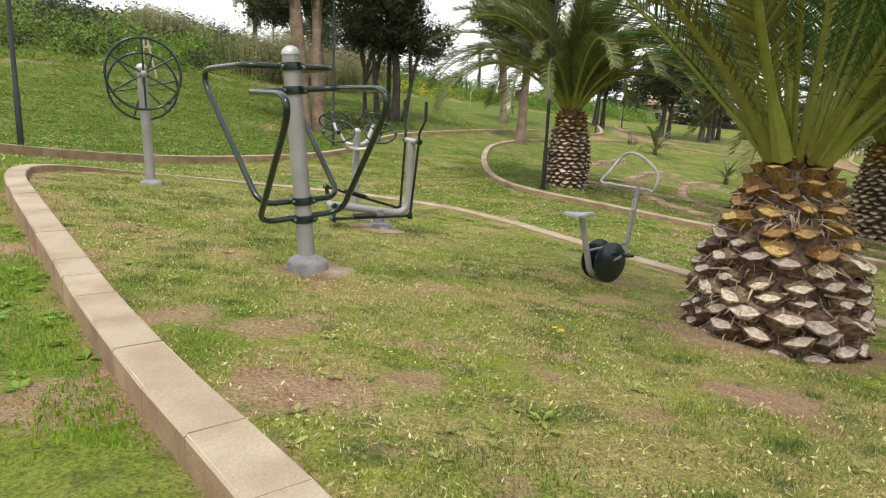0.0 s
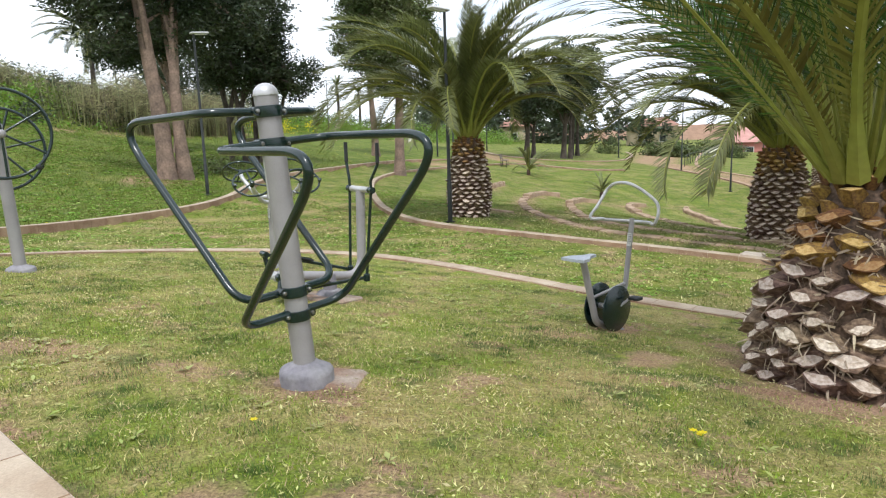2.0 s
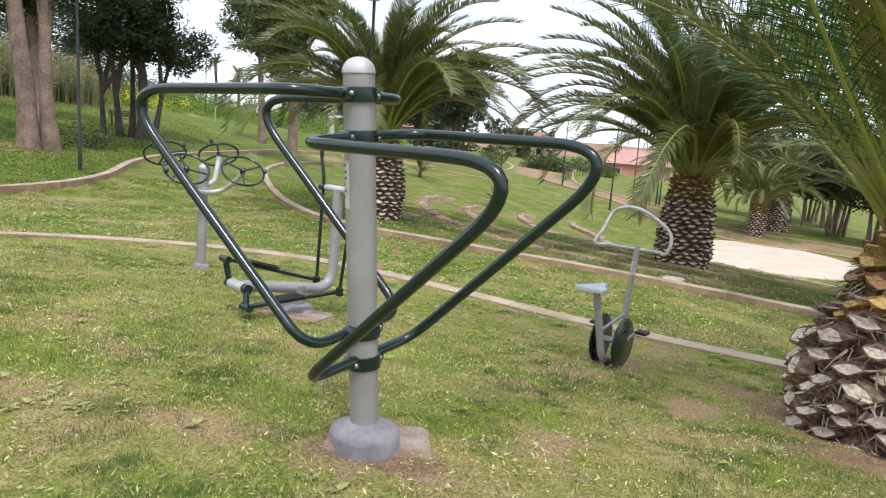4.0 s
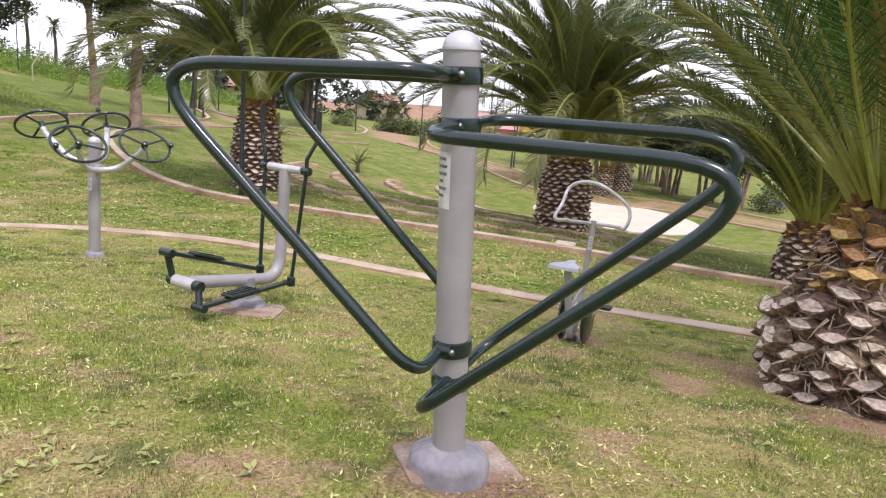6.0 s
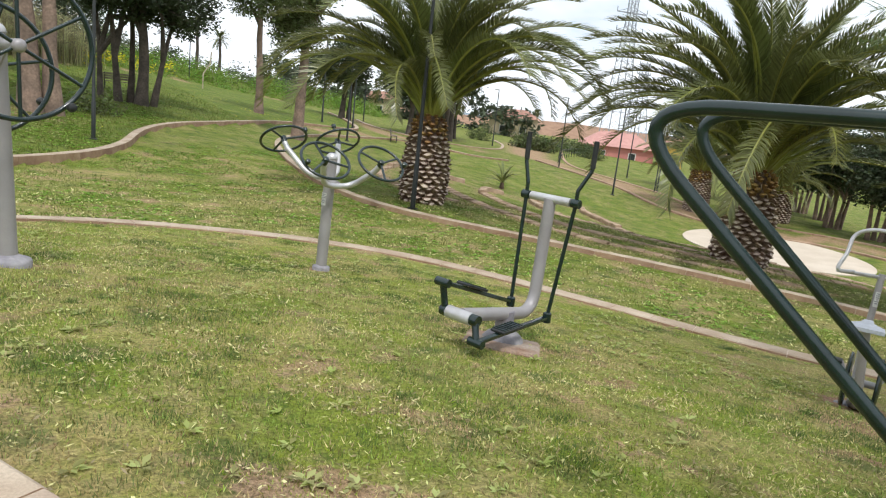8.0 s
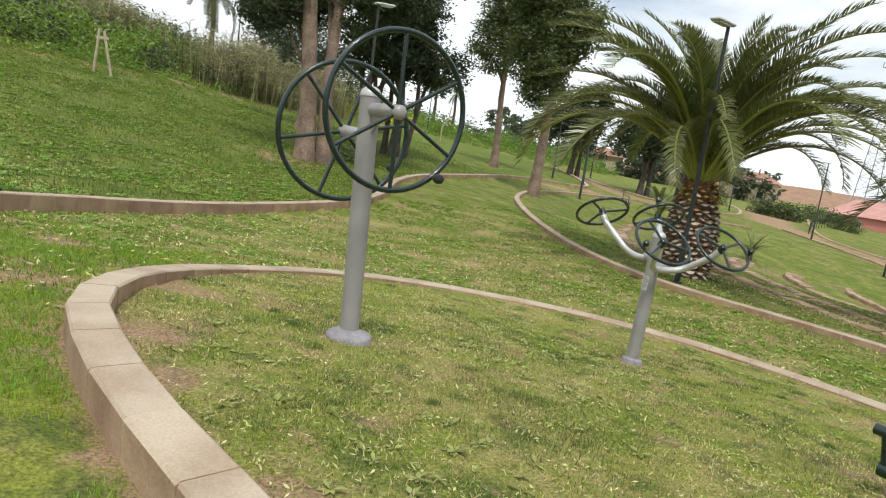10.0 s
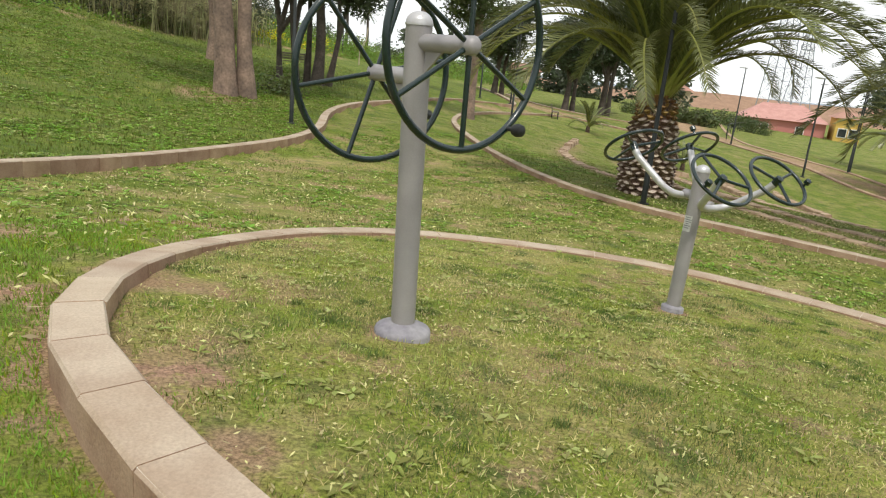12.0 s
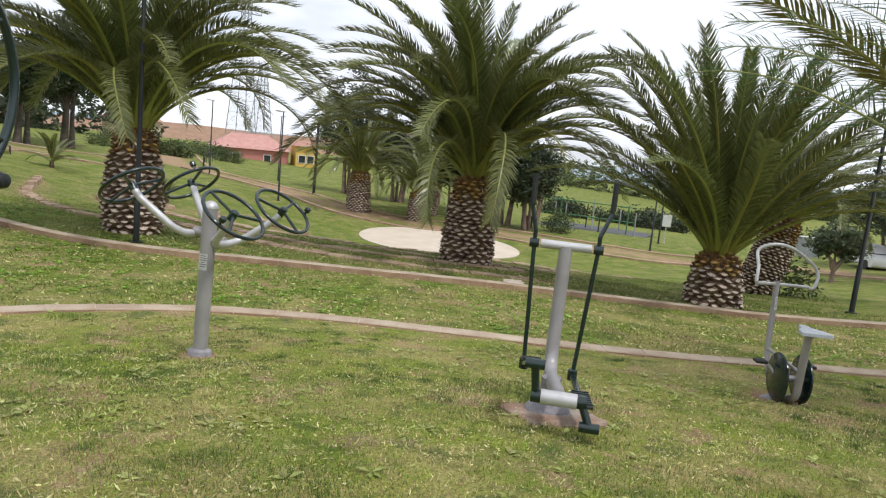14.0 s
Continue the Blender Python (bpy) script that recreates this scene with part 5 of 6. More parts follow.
for k, (x, y, h, w) in enumerate(((31.0, 51.5, 10.5, 3.6), (26.5, 50.0, 8.0, 3.0), (35.0, 57.0, 9.0, 3.2), (22.5, 55.0, 7.5, 3.0))):
    tree((x, y), [([(0, 0, -0.3), (0.2, 0, h * 0.4), (0, 0, h * 0.75)], 0.26), ([(0.7, 0, -0.3), (0.9, 0.2, h * 0.35), (1.3, 0, h * 0.6)], 0.2)],
         [(0, 0, h * 0.62, w * 0.8, w * 0.8, h * 0.22), (w * 0.4, 0, h * 0.8, w * 0.65, w * 0.6, h * 0.18), (-w * 0.4, 0, h * 0.55, w * 0.6, w * 0.6, h * 0.14)], 13000, 0.14, LEAF_DARK, BARK_DARK, "dark spreading tree on the far lawn", 20 + k, 0.5, 9)
for k, (x, y, h, w, leaf) in enumerate(((45.5, 35.0, 11.5, 3.6, LEAF_GREY), (47.0, 31.0, 9.0, 3.6, LEAF_DARK), (42.2, 19.4, 7.2, 2.4, LEAF_DARK), (41.2, 17.0, 6.6, 2.0, LEAF_DARK), (44.0, 23.0, 7.5, 3.0, LEAF_DARK), (36.5, -6.5, 8.0, 3.6, LEAF_DARK), (46.0, -5.0, 7.0, 3.5, LEAF_GREY), (50.0, 27.0, 7.5, 3.4, LEAF_DARK), (54.0, 31.0, 8.0, 3.6, LEAF_DARK))):
    stems = [([(dx, dy, -0.3), (dx * 1.6, dy * 1.6, h * 0.35), (dx * 2.6, dy * 2.6, h * 0.7)], 0.13) for dx, dy in ((0.2, 0.1), (-0.3, 0.2), (0.5, -0.3), (-0.1, -0.4), (0.3, 0.5))]
    tree((x, y), stems, [(0, 0, h * 0.66, w * 0.75, w * 0.75, h * 0.26), (w * 0.45, 0, h * 0.5, w * 0.6, w * 0.6, h * 0.2), (-w * 0.45, 0, h * 0.52, w * 0.6, w * 0.6, h * 0.22), (0, w * 0.4, h * 0.5, w * 0.6, w * 0.6, h * 0.2)],
         13000, 0.115, leaf, BARK, "many-stemmed dark bushy tree by the path", 40 + k, 0.45, 6)

tree((33.2, -0.9), [([(0, 0, -0.2), (0.03, 0, 0.8), (0.0, 0.05, 1.7)], 0.11)], [(0, 0, 2.1, 1.0, 1.0, 0.55), (0.2, -0.6, 1.7, 0.6, 0.6, 0.5), (-0.2, 0.6, 1.7, 0.6, 0.6, 0.5)], 2600, 0.12, LEAF_GREY, BARK, "small drooping tree beside the parking", 61, 0.3, 6)


def thicket(name, spots, count, size, leaf, label, category, seed, spread=0.45, flat=0.6):
    v, f, _ = leaf_cloud(spots, count, size, seed, spread, 22, flat)
    single(name, array_mesh(name, v, f, leaf), leaf, label, category, kind="stuff")


def along(line, step, width, rmin, rmax, tall, seed):
    r = random.Random(seed)
    out = []
    for p in smooth_line(line, step):
        x, y = p.x + r.uniform(-width, width), p.y + r.uniform(-width, width)
        s = r.uniform(rmin, rmax)
        out.append((x, y, float(land(x, y)) + s * tall * 0.45, s, s, s * tall))
    return out


def behind(k):
    return [(x - 0.55 * k, y + 0.83 * k) for x, y in EDGE]


thicket("edge_weeds", along(behind(0.7), 0.7, 0.5, 0.45, 0.8, 0.6, 3), 16000, 0.10, LEAF_LIGHT, "bright weeds along the edge of the lawn", "shrubs", 4, 0.28)
thicket("dark_scrub", along(behind(2.4)[:7], 2.1, 1.0, 0.8, 1.5, 0.85, 5), 18000, 0.10, LEAF_DARK, "dark bushes along the edge of the lawn", "shrubs", 6)
thicket("bright_scrub", along(behind(4.6), 0.7, 1.8, 0.9, 1.8, 0.8, 1), 52000, 0.12, LEAF_LIGHT, "bright green scrub on the hillside", "shrubs", 2)
thicket("mid_scrub", along(behind(8), 1.2, 2.2, 0.8, 1.6, 0.6, 51), 34000, 0.13, LEAF_MID, "green scrub on the hillside", "shrubs", 52)
thicket("hill_scrub", along(behind(13), 2.6, 3.0, 0.9, 1.8, 0.7, 8), 18000, 0.17, LEAF_GREY, "grey-green scrub on the hilltop", "shrubs", 9)
thicket("hill_flowers", along(behind(1.8)[6:9], 0.6, 1.2, 0.5, 0.9, 1.2, 71), 1300, 0.11, PETAL, "yellow flowers in the weeds on the hillside", "flowers", 72, 0.4)
thicket("far_wood", along([(36, 112), (50, 100), (62, 96), (74, 88)], 4.0, 4.0, 3.0, 5.0, 1.0, 12), 9000, 0.5, LEAF_GREY, "far belt of trees", "trees", 13)
thicket("right_wood", along([(190, 120), (186, 80), (184, 45), (176, 12), (160, -20)], 3.5, 6.0, 3.6, 5.6, 1.1, 15), 42000, 0.42, LEAF_PALE, "pale green wood beyond the playground", "trees", 16)
thicket("right_hedge", along([(77, 24), (74, 12), (72, 2)], 2.0, 2.5, 1.3, 2.2, 0.6, 17), 14000, 0.2, LEAF_DARK, "dark bramble bank beyond the playground", "shrubs", 18)
thicket("path_hedge", along([(47, 60), (58, 66), (70, 72), (82, 76)], 3.0, 3.0, 0.9, 1.7, 0.7, 19), 9000, 0.2, LEAF_MID, "green hedge along the far path", "shrubs", 20)
thicket("behind_wood", along([(-50, 30), (-48, 5), (-40, -25), (-10, -45), (30, -42), (70, -38), (88, -14)], 5.0, 4.0, 3.5, 5.5, 1.2, 21), 9000, 0.6, LEAF_DARK, "belt of trees that closes the park", "trees", 22)
thicket("lawn_bushes", [(42.6, 63.0, -1.2, 0.9, 0.9, 0.8), (44.4, 63.6, -0.9, 0.7, 0.7, 1.2), (0.5, 28.2, 0.15, 0.8, 0.6, 0.45), (19.5, 1.2, -1.5, 0.7, 0.6, 0.5), (43.0, 15.4, -3.1, 1.1, 1.0, 1.0), (58.5, 60.5, -2.2, 1.6, 1.6, 1.0)], 9000, 0.09, LEAF_MID, "small leafy bushes in the grass", "shrubs", 24, 0.25)

def reed_stand(line, count, low, high, wide, seed, label):
    g = np.random.default_rng(seed)
    pts = np.array([(p.x, p.y) for p in smooth_line(line, 0.2)])
    c = pts[g.integers(0, len(pts), count)] + g.normal(size=(count, 2)) * wide
    z = land(c[:, 0], c[:, 1]) - 0.2
    h = g.uniform(low, high, count) * (0.85 + 0.35 * np.array([noise.noise((a * 0.35, b * 0.35, 8)) for a, b in c]))
    lean, w = g.normal(size=(count, 2)) * 0.28, g.uniform(0.008, 0.02, count)
    def leaf_at(f, drop, wide):
        a, ln = g.uniform(0, 2 * math.pi, count), g.uniform(0.25, 0.6, count)
        px, py, pz = c[:, 0] + lean[:, 0] * f, c[:, 1] + lean[:, 1] * f, z + h * f
        dx, dy = np.cos(a) * ln, np.sin(a) * ln
        return np.stack([np.stack([px, py, pz - wide], -1), np.stack([px + dx * 0.5, py + dy * 0.5, pz + ln * 0.35 - wide], -1), np.stack([px + dx, py + dy, pz + ln * drop], -1), np.stack([px + dx * 0.5, py + dy * 0.5, pz + ln * 0.35 + wide], -1)], 1)
    stalk = np.stack([np.stack([c[:, 0] - w, c[:, 1], z], -1), np.stack([c[:, 0] + w, c[:, 1], z], -1), np.stack([c[:, 0] + lean[:, 0] * 0.6 + w, c[:, 1], z + h * 0.6], -1), np.stack([c[:, 0] + lean[:, 0], c[:, 1] + lean[:, 1], z + h], -1)], 1)
    v = np.concatenate([stalk] + [leaf_at(f, d, 0.025) for f, d in ((0.45, 0.1), (0.62, 0.3), (0.78, 0.2), (0.92, 0.5))]).reshape(-1, 3)
    single("reed_stand", array_mesh("reed_stand", v, np.arange(len(v)).reshape(-1, 4), REED), REED, label, "reeds", kind="stuff")


reed_stand([(-6.6, 45.6), (-4.2, 48.0), (-1.2, 52.4), (1.2, 56.2)], 3000, 2.2, 4.4, 1.2, 3, "dense tall tan reeds at the foot of the hill")
reed_stand([(-13.8, 47.5), (-11.2, 50.4)], 900, 1.4, 2.9, 1.0, 4, "clump of tall tan reeds on the hillside")
thicket("hill_trees", [(-3.0, 56.5, 5.4, 2.2, 2.0, 2.6), (-0.4, 58.0, 6.0, 2.6, 2.0, 3.4), (2.4, 61.0, 5.0, 2.6, 2.0, 2.6)], 26000, 0.12, LEAF_GREY, "grey-green trees behind the reeds", "trees", 31)

# ---- lamp posts ----


def lamp_post(at, turn, height=5.6):
    root = thing("street_lamp", (*at, gz(*at)), "slim black lamp post with a flat pale head", "street lamp", "park lamps")
    part("base_plate", Shell().lathe([(0.13, -0.2), (0.13, 0.03), (0.07, 0.05)], (0, 0, 0), (0, 0, 1), 16), POLE, root)
    part("pole", Shell().tube([(0, 0, 0), (0, 0, 1.1), (0, 0, 1.12), (0, 0, height)], [0.062, 0.062, 0.05, 0.038], 14), POLE, root)
    head = part("head", Shell().box((0.62, 0.26, 0.07), (0.2, 0, height + 0.03), Matrix.Rotation(-0.06, 4, "Y"), 0.025), LAMP_WHITE, root, "flat pale lamp head")
    part("lens", Shell().box((0.42, 0.2, 0.012), (0.24, 0, height - 0.016), Matrix.Rotation(-0.06, 4, "Y")), WHITE, head)
    root.rotation_euler = (0, 0, radians(turn))
    return root


first = lamp_post((5.935, 13.56), 200)
for (x, y), turn in (((-0.23, 21.95), 20), ((-6.3, 9.6), 30), ((-5.3, 50.0), 200), ((13.3, 71.0), 0), ((16.7, 45.3), 40), ((19.0, 45.1), 90), ((14.8, 36.8), 220), ((35.8, 41.2), 100), ((39.9, 56.0), 180), ((27.2, 60.2), 0), ((31.0, 30.5), 150), ((40.1, 8.6), 80), ((39.1, 33.7), 30), ((14.9, 0.0), 60), ((44.6, 41.8), 0), ((38.0, 33.0), 90), ((46.0, 9.0), 30)):
    copy_thing(first, pose(x, y, gz(x, y), 0, 0, turn))

# ---- park furniture and far things ----


def bench(at, turn):
    root = thing("park_bench", (*at, gz(*at)), "weathered wooden park bench on a metal frame", "bench", "park benches")
    for k in range(4):
        part("seat_slat", Shell().box((1.6, 0.09, 0.035), (0, -0.17 + 0.11 * k, 0.44), None, 0.005), WOOD, root)
    for k in range(3):
        part("back_slat", Shell().box((1.6, 0.03, 0.09), (0, 0.24 + 0.025 * k, 0.58 + 0.12 * k), None, 0.005), WOOD, root)
    for s in (-0.65, 0.65):
        part("leg", Shell().tube([(s, -0.2, -0.1), (s, -0.2, 0.42), (s, 0.2, 0.42), (s, 0.3, 0.88)], 0.025, 8), POLE, root)
        part("leg", Shell().tube([(s, 0.2, -0.1), (s, 0.2, 0.42)], 0.025, 8), POLE, root)
    root.rotation_euler = (0, 0, radians(turn))
    return root


bench((2.7, 38.8), 170)
bench((20.5, 41.5), 60)

stake = thing("tree_stakes", (-10.1, 33.4, gz(-10.1, 33.4)), "two pale wooden stakes that prop a sapling", "stakes")
part("stake", Shell().tube([(-0.3, 0, -0.2), (-0.12, 0, 1.85)], 0.06, 8), PALE_WOOD, stake)
part("stake", Shell().tube([(0.45, 0, -0.2), (0.05, 0, 1.8)], 0.06, 8), PALE_WOOD, stake)
part("tie", Shell().box((0.5, 0.08, 0.12), (0, 0, 1.5)), PALE_WOOD, stake)

hoop = thing("bent_pipe", (11.5, 58.0, gz(11.5, 58.0)), "thin pale bent pipe sticking out of the grass", "pipe")
part("pipe", Shell().tube(fillet([(0, 0, -0.1), (0, 0, 1.2), (0.5, 0, 2.0), (0.6, 0, 3.0)], 0.4), 0.05, 8), PALE_WOOD, hoop)

notice = thing("notice_board", (47.4, 8.8, gz(47.4, 8.8)), "small white notice board on a post", "sign")
part("post", Shell().tube([(0, 0, -0.2), (0, 0, 1.2)], 0.04, 10), LAMP_WHITE, notice)
part("panel", Shell().box((0.06, 0.6, 0.85), (0, 0, 1.6), None, 0.01), WHITE, notice, "blank white panel")

cabinet = thing("meter_cabinet", (54.0, -0.6, gz(54.0, -0.6)), "pale grey metal service cabinet", "cabinet")
part("body", Shell().box((0.7, 1.5, 1.5), (0, 0, 0.7), None, 0.03), SILVER, cabinet)
part("roof", Shell().box((0.85, 1.65, 0.08), (0, 0, 1.48), None, 0.02), SILVER, cabinet)
for s in (-0.36, 0.36):
    part("door", Shell().box((0.03, 0.66, 1.25), (-0.36, s, 0.72), None, 0.01), STEEL, cabinet)


def car(at, turn):
    root = thing("parked_car", (*at, gz(*at)), "white hatchback parked beyond the kerb", "car")
    lower = Shell()
    prof = [(-2.05, 0.35), (-2.1, 0.62), (-1.95, 0.82), (-1.05, 0.95), (-0.45, 1.42), (0.9, 1.46), (1.7, 1.05), (2.0, 0.9), (2.05, 0.4), (1.9, 0.25), (-1.9, 0.25)]
    n = len(prof)
    for y, k in ((-0.85, 1.0), (-0.80, 1.02), (0.80, 1.02), (0.85, 1.0)):
        lower.v += [(x * k, y * (0.86 if z > 1.2 else 1.0), z * k) for x, z in prof]
    for r in range(3):
        lower.f += [(r * n + i, r * n + (i + 1) % n, (r + 1) * n + (i + 1) % n, (r + 1) * n + i) for i in range(n)]
    lower.f += [tuple(range(n - 1, -1, -1)), tuple(range(3 * n, 4 * n))]
    part("body", lower, WHITE, root)
    for s in (-1, 1):
        part("side_window", Shell().add([(-0.85, s * 0.83, 0.98), (1.35, s * 0.83, 1.0), (0.85, s * 0.75, 1.38), (-0.4, s * 0.75, 1.37)], [(0, 1, 2, 3)]), DARK_GLASS, root)
        for x in (-1.3, 1.3):
            w = part("wheel", Shell().lathe([(0.18, -0.1), (0.31, -0.1), (0.33, 0), (0.31, 0.1), (0.18, 0.1)], (x, s * 0.78, 0.32), (0, 1, 0), 20), BLACK, root)
            part("rim", Shell().lathe([(0.17, -0.03), (0.17, 0.03), (0.05, 0.06)], (x, s * 0.8, 0.32), (0, s, 0), 14), SILVER, w)
    part("windscreen", Shell().add([(-1.06, -0.68, 0.98), (-1.06, 0.68, 0.98), (-0.5, 0.62, 1.4), (-0.5, -0.62, 1.4)], [(0, 1, 2, 3)]), DARK_GLASS, root)
    root.rotation_euler = (0, 0, radians(turn))


car((45.6, -3.7), 20)

play = thing("far_gym_frame", (51.0, 14.8, gz(51.0, 14.8)), "far green and grey climbing bars on a rubber floor", "exercise frame")
part("rubber_floor", Shell().box((6, 8.5, 0.1), (0, 0, 0.03), None, 0.02), BLACK, play, "dark rubber floor")
rg = random.Random(4)
for k in range(9):
    part("upright", Shell().tube([(-2.4 + 1.6 * (k % 3), -3.6 + k * 0.9, 0), (-2.4 + 1.6 * (k % 3), -3.6 + k * 0.9, rg.uniform(1.7, 2.6))], 0.05, 8), rg.choice((STEEL, FENCE_GREEN, POLE)), play)
for z in (1.2, 2.3):
    part("rail", Shell().tube([(-2.4, -3.6, z), (-2.4, 3.6, z)], 0.04, 8), FENCE_GREEN, play)

rail = thing("path_fence", (45.0, 52.0, gz(45.0, 52.0)), "thin dark railing along the far path", "fence")
fpts = smooth_line([(40, 46), (48, 54), (58, 62), (70, 70)], 2.0)
for p in fpts:
    z = gz(p.x, p.y) - rail.location.z
    part("post", Shell().tube([(p.x - 45, p.y - 52, z - 0.2), (p.x - 45, p.y - 52, z + 1.0)], 0.03, 6), POLE, rail)
for h in (0.5, 0.95):
    part("rail", Shell().tube([(p.x - 45, p.y - 52, gz(p.x, p.y) - rail.location.z + h) for p in fpts], 0.02, 6), POLE, rail)


def house(at, size, turn, wall, roof_h, label, windows, roof_mat=TILE):
    w, d, h = size
    root = thing("house", (*at, float(land(*at)) - 0.6), label, "house", "far houses")
    part("wall", Shell().box((w, d, h + 1.2), (0, 0, (h + 1.2) / 2 - 0.6)), wall, root, smooth=False)
    e = 0.5
    rf = [(-w / 2 - e, -d / 2 - e, h + 0.6), (w / 2 + e, -d / 2 - e, h + 0.6), (w / 2 + e, d / 2 + e, h + 0.6), (-w / 2 - e, d / 2 + e, h + 0.6), (-w / 4, 0, h + 0.6 + roof_h), (w / 4, 0, h + 0.6 + roof_h)]
    part("roof", Shell().add(rf, [(0, 1, 5, 4), (1, 2, 5), (2, 3, 4, 5), (3, 0, 4), (3, 2, 1, 0)]), roof_mat, root, "low clay-tiled roof", smooth=False)
    for k in range(windows):
        x = -w / 2 + w * (k + 0.7) / (windows + 0.4)
        win = part("window", Shell().box((1.1, 0.16, 1.2), (x, -d / 2 - 0.02, h * 0.58)), WHITE, root, smooth=False)
        part("pane", Shell().box((0.9, 0.05, 1.0), (x, -d / 2 - 0.11, h * 0.58)), DARK_GLASS, win, smooth=False)
    root.rotation_euler = (0, 0, radians(turn))


house((77.2, 74.4), (10.5, 9, 1.5), -43, WALL_PINK, 2.1, "low pink house with a pink roof beyond the hedge", 2, PINK_TILE)
house((80.3, 66.6), (3.0, 5, 3.0), -43, WALL_YELLOW, 0.8, "small yellow house beside the pink one", 2)
house((71.0, 92.5), (8, 7, 3.2), -38, WALL_CREAM, 1.4, "cream house with an orange tiled roof", 2)
house((51.5, 104.0), (6, 6, 2.6), -30, WALL_CREAM, 1.2, "far cream house among trees", 1)
ridge = Shell()
rpts = smooth_line([(60, 150), (110, 140), (150, 118), (178, 92)], 6)
for p in rpts:
    t = noise.noise((p.x * 0.03, p.y * 0.03, 0))
    ridge.v += [(p.x - 14, p.y - 14, -7), (p.x, p.y, 0.7 + t * 1.2), (p.x + 30, p.y + 30, -7)]
for i in range(len(rpts) - 1):
    ridge.f += [(3 * i, 3 * i + 3, 3 * i + 4, 3 * i + 1), (3 * i + 1, 3 * i + 4, 3 * i + 5, 3 * i + 2)]
single("far_ridge", ridge, PATH_RED, "low reddish ridge behind the houses", "hill", kind="structure")


def pylon(at, height, turn):
    z = float(land(*at))
    root = thing("power_pylon", (*at, z - 1), "tall steel lattice power pylon", "pylon", "pylons")
    half = lambda h: 2.0 * (1 - h / height) + 0.4 if h < height * 0.8 else 0.7
    hs = [0]
    while hs[-1] < height * 0.97:
        hs.append(hs[-1] + max(1.3, half(hs[-1]) * 1.25))
    corner = lambda h, i: Vector(((1, -1, -1, 1)[i] * half(h), (1, 1, -1, -1)[i] * half(h), h))
    for i in range(4):
        part("leg", Shell().tube([corner(h, i) for h in hs], 0.09, 6), STEEL, root)
    sh = Shell()
    for a, b in zip(hs, hs[1:]):
        for i in range(4):
            j = (i + 1) % 4
            sh.tube([corner(a, i), corner(b, j)], 0.035, 4)
            sh.tube([corner(a, j), corner(b, i)], 0.035, 4)
            sh.tube([corner(b, i), corner(b, j)], 0.03, 4)
    tagged(part("bracing", sh, STEEL, root), kind="stuff")
    for h, w in ((0.76, 2.8), (0.87, 3.2), (0.97, 2.4)):
        for s in (-1, 1):
            tip = Vector((s * w, 0, height * h))
            crossarm = part("crossarm", Shell().tube([(0, 0.7, height * h), tip], 0.07, 5), STEEL, root)
            part("chord", Shell().tube([(0, -0.7, height * h), tip], 0.07, 5), STEEL, crossarm)
            part("tie", Shell().tube([(0, 0, height * h + 1.1), tip], 0.06, 5), STEEL, crossarm)
            part("insulator", Shell().tube([tip, tip + Vector((0, 0, 0.9))], 0.09, 5), STEEL, crossarm)
    root.rotation_euler = (0, 0, radians(turn))


pylon((102.4, 99.4), 31.5, -20)
pylon((118.0, 108.0), 20.0, 15)

bin_at = (42.9, 17.6)
bin_root = thing("litter_bin", (*bin_at, gz(*bin_at)), "small dark litter bin on the far grass", "bin")
part("body", Shell().lathe([(0.2, -0.05), (0.26, 0.1), (0.28, 0.85), (0.25, 0.85)], (0, 0, 0), (0, 0, 1), 18), POLE, bin_root)
part("rim", Shell().lathe([(0.29, 0.82), (0.3, 0.86), (0.27, 0.88), (0.25, 0.84)], (0, 0, 0), (0, 0, 1), 18), POLE, bin_root)

# ---- grass, weeds and flowers ----
grng = np.random.default_rng(11)


def on_ground(x, y):
    z = ground_z(x, y)
    return z + np.array([noise.noise((a * 1.7, b * 1.7, 0)) * 0.018 + noise.noise((a * 5, b * 5, 3)) * 0.008 for a, b in zip(x, y)])


def bareness(x, y):
    s = np.zeros(len(x))
    for bx, by, br in BARE:
        s = np.maximum(s, smoothstep(1.1, 0.6, np.hypot(x - bx, y - by) / br))
    for bx, by, br in SOIL_SPOTS:
        s = np.maximum(s, smoothstep(1.0, 0.5, np.hypot(x - bx, y - by) / br))
    return np.maximum(s, smoothstep(0.2, 0.12, away(x, y, LAWN_LINE)) * 1.1)


def blades(name, x, y, low, high, width, mat, label, lean=0.6):
    n = len(x)
    z = on_ground(x, y) - 0.004
    a = grng.uniform(0, 2 * math.pi, n)
    h = grng.uniform(low, high, n)
    t = grng.uniform(0, 2 * math.pi, n)
    k = grng.uniform(0.2, 1.0, n) * lean * h
    w = width * grng.uniform(0.6, 1.3, n)
    v = np.stack([np.stack([x - w * np.cos(a), y - w * np.sin(a), z], -1), np.stack([x + w * np.cos(a), y + w * np.sin(a), z], -1),
                  np.stack([x + k * np.cos(t), y + k * np.sin(t), z + h], -1)], 1).reshape(-1, 3)
    single(name, array_mesh(name, v, np.arange(3 * n).reshape(-1, 3), mat), mat, label, "grass", kind="stuff")


def scatter(n, box, dens):
    x, y = grng.uniform(box[0], box[1], n), grng.uniform(box[2], box[3], n)
    keep = grng.random(n) < dens(x, y)
    return x[keep], y[keep]


def patchiness(x, y, s, seed):
    return np.array([noise.noise((a * s, b * s, seed)) for a, b in zip(x, y)])


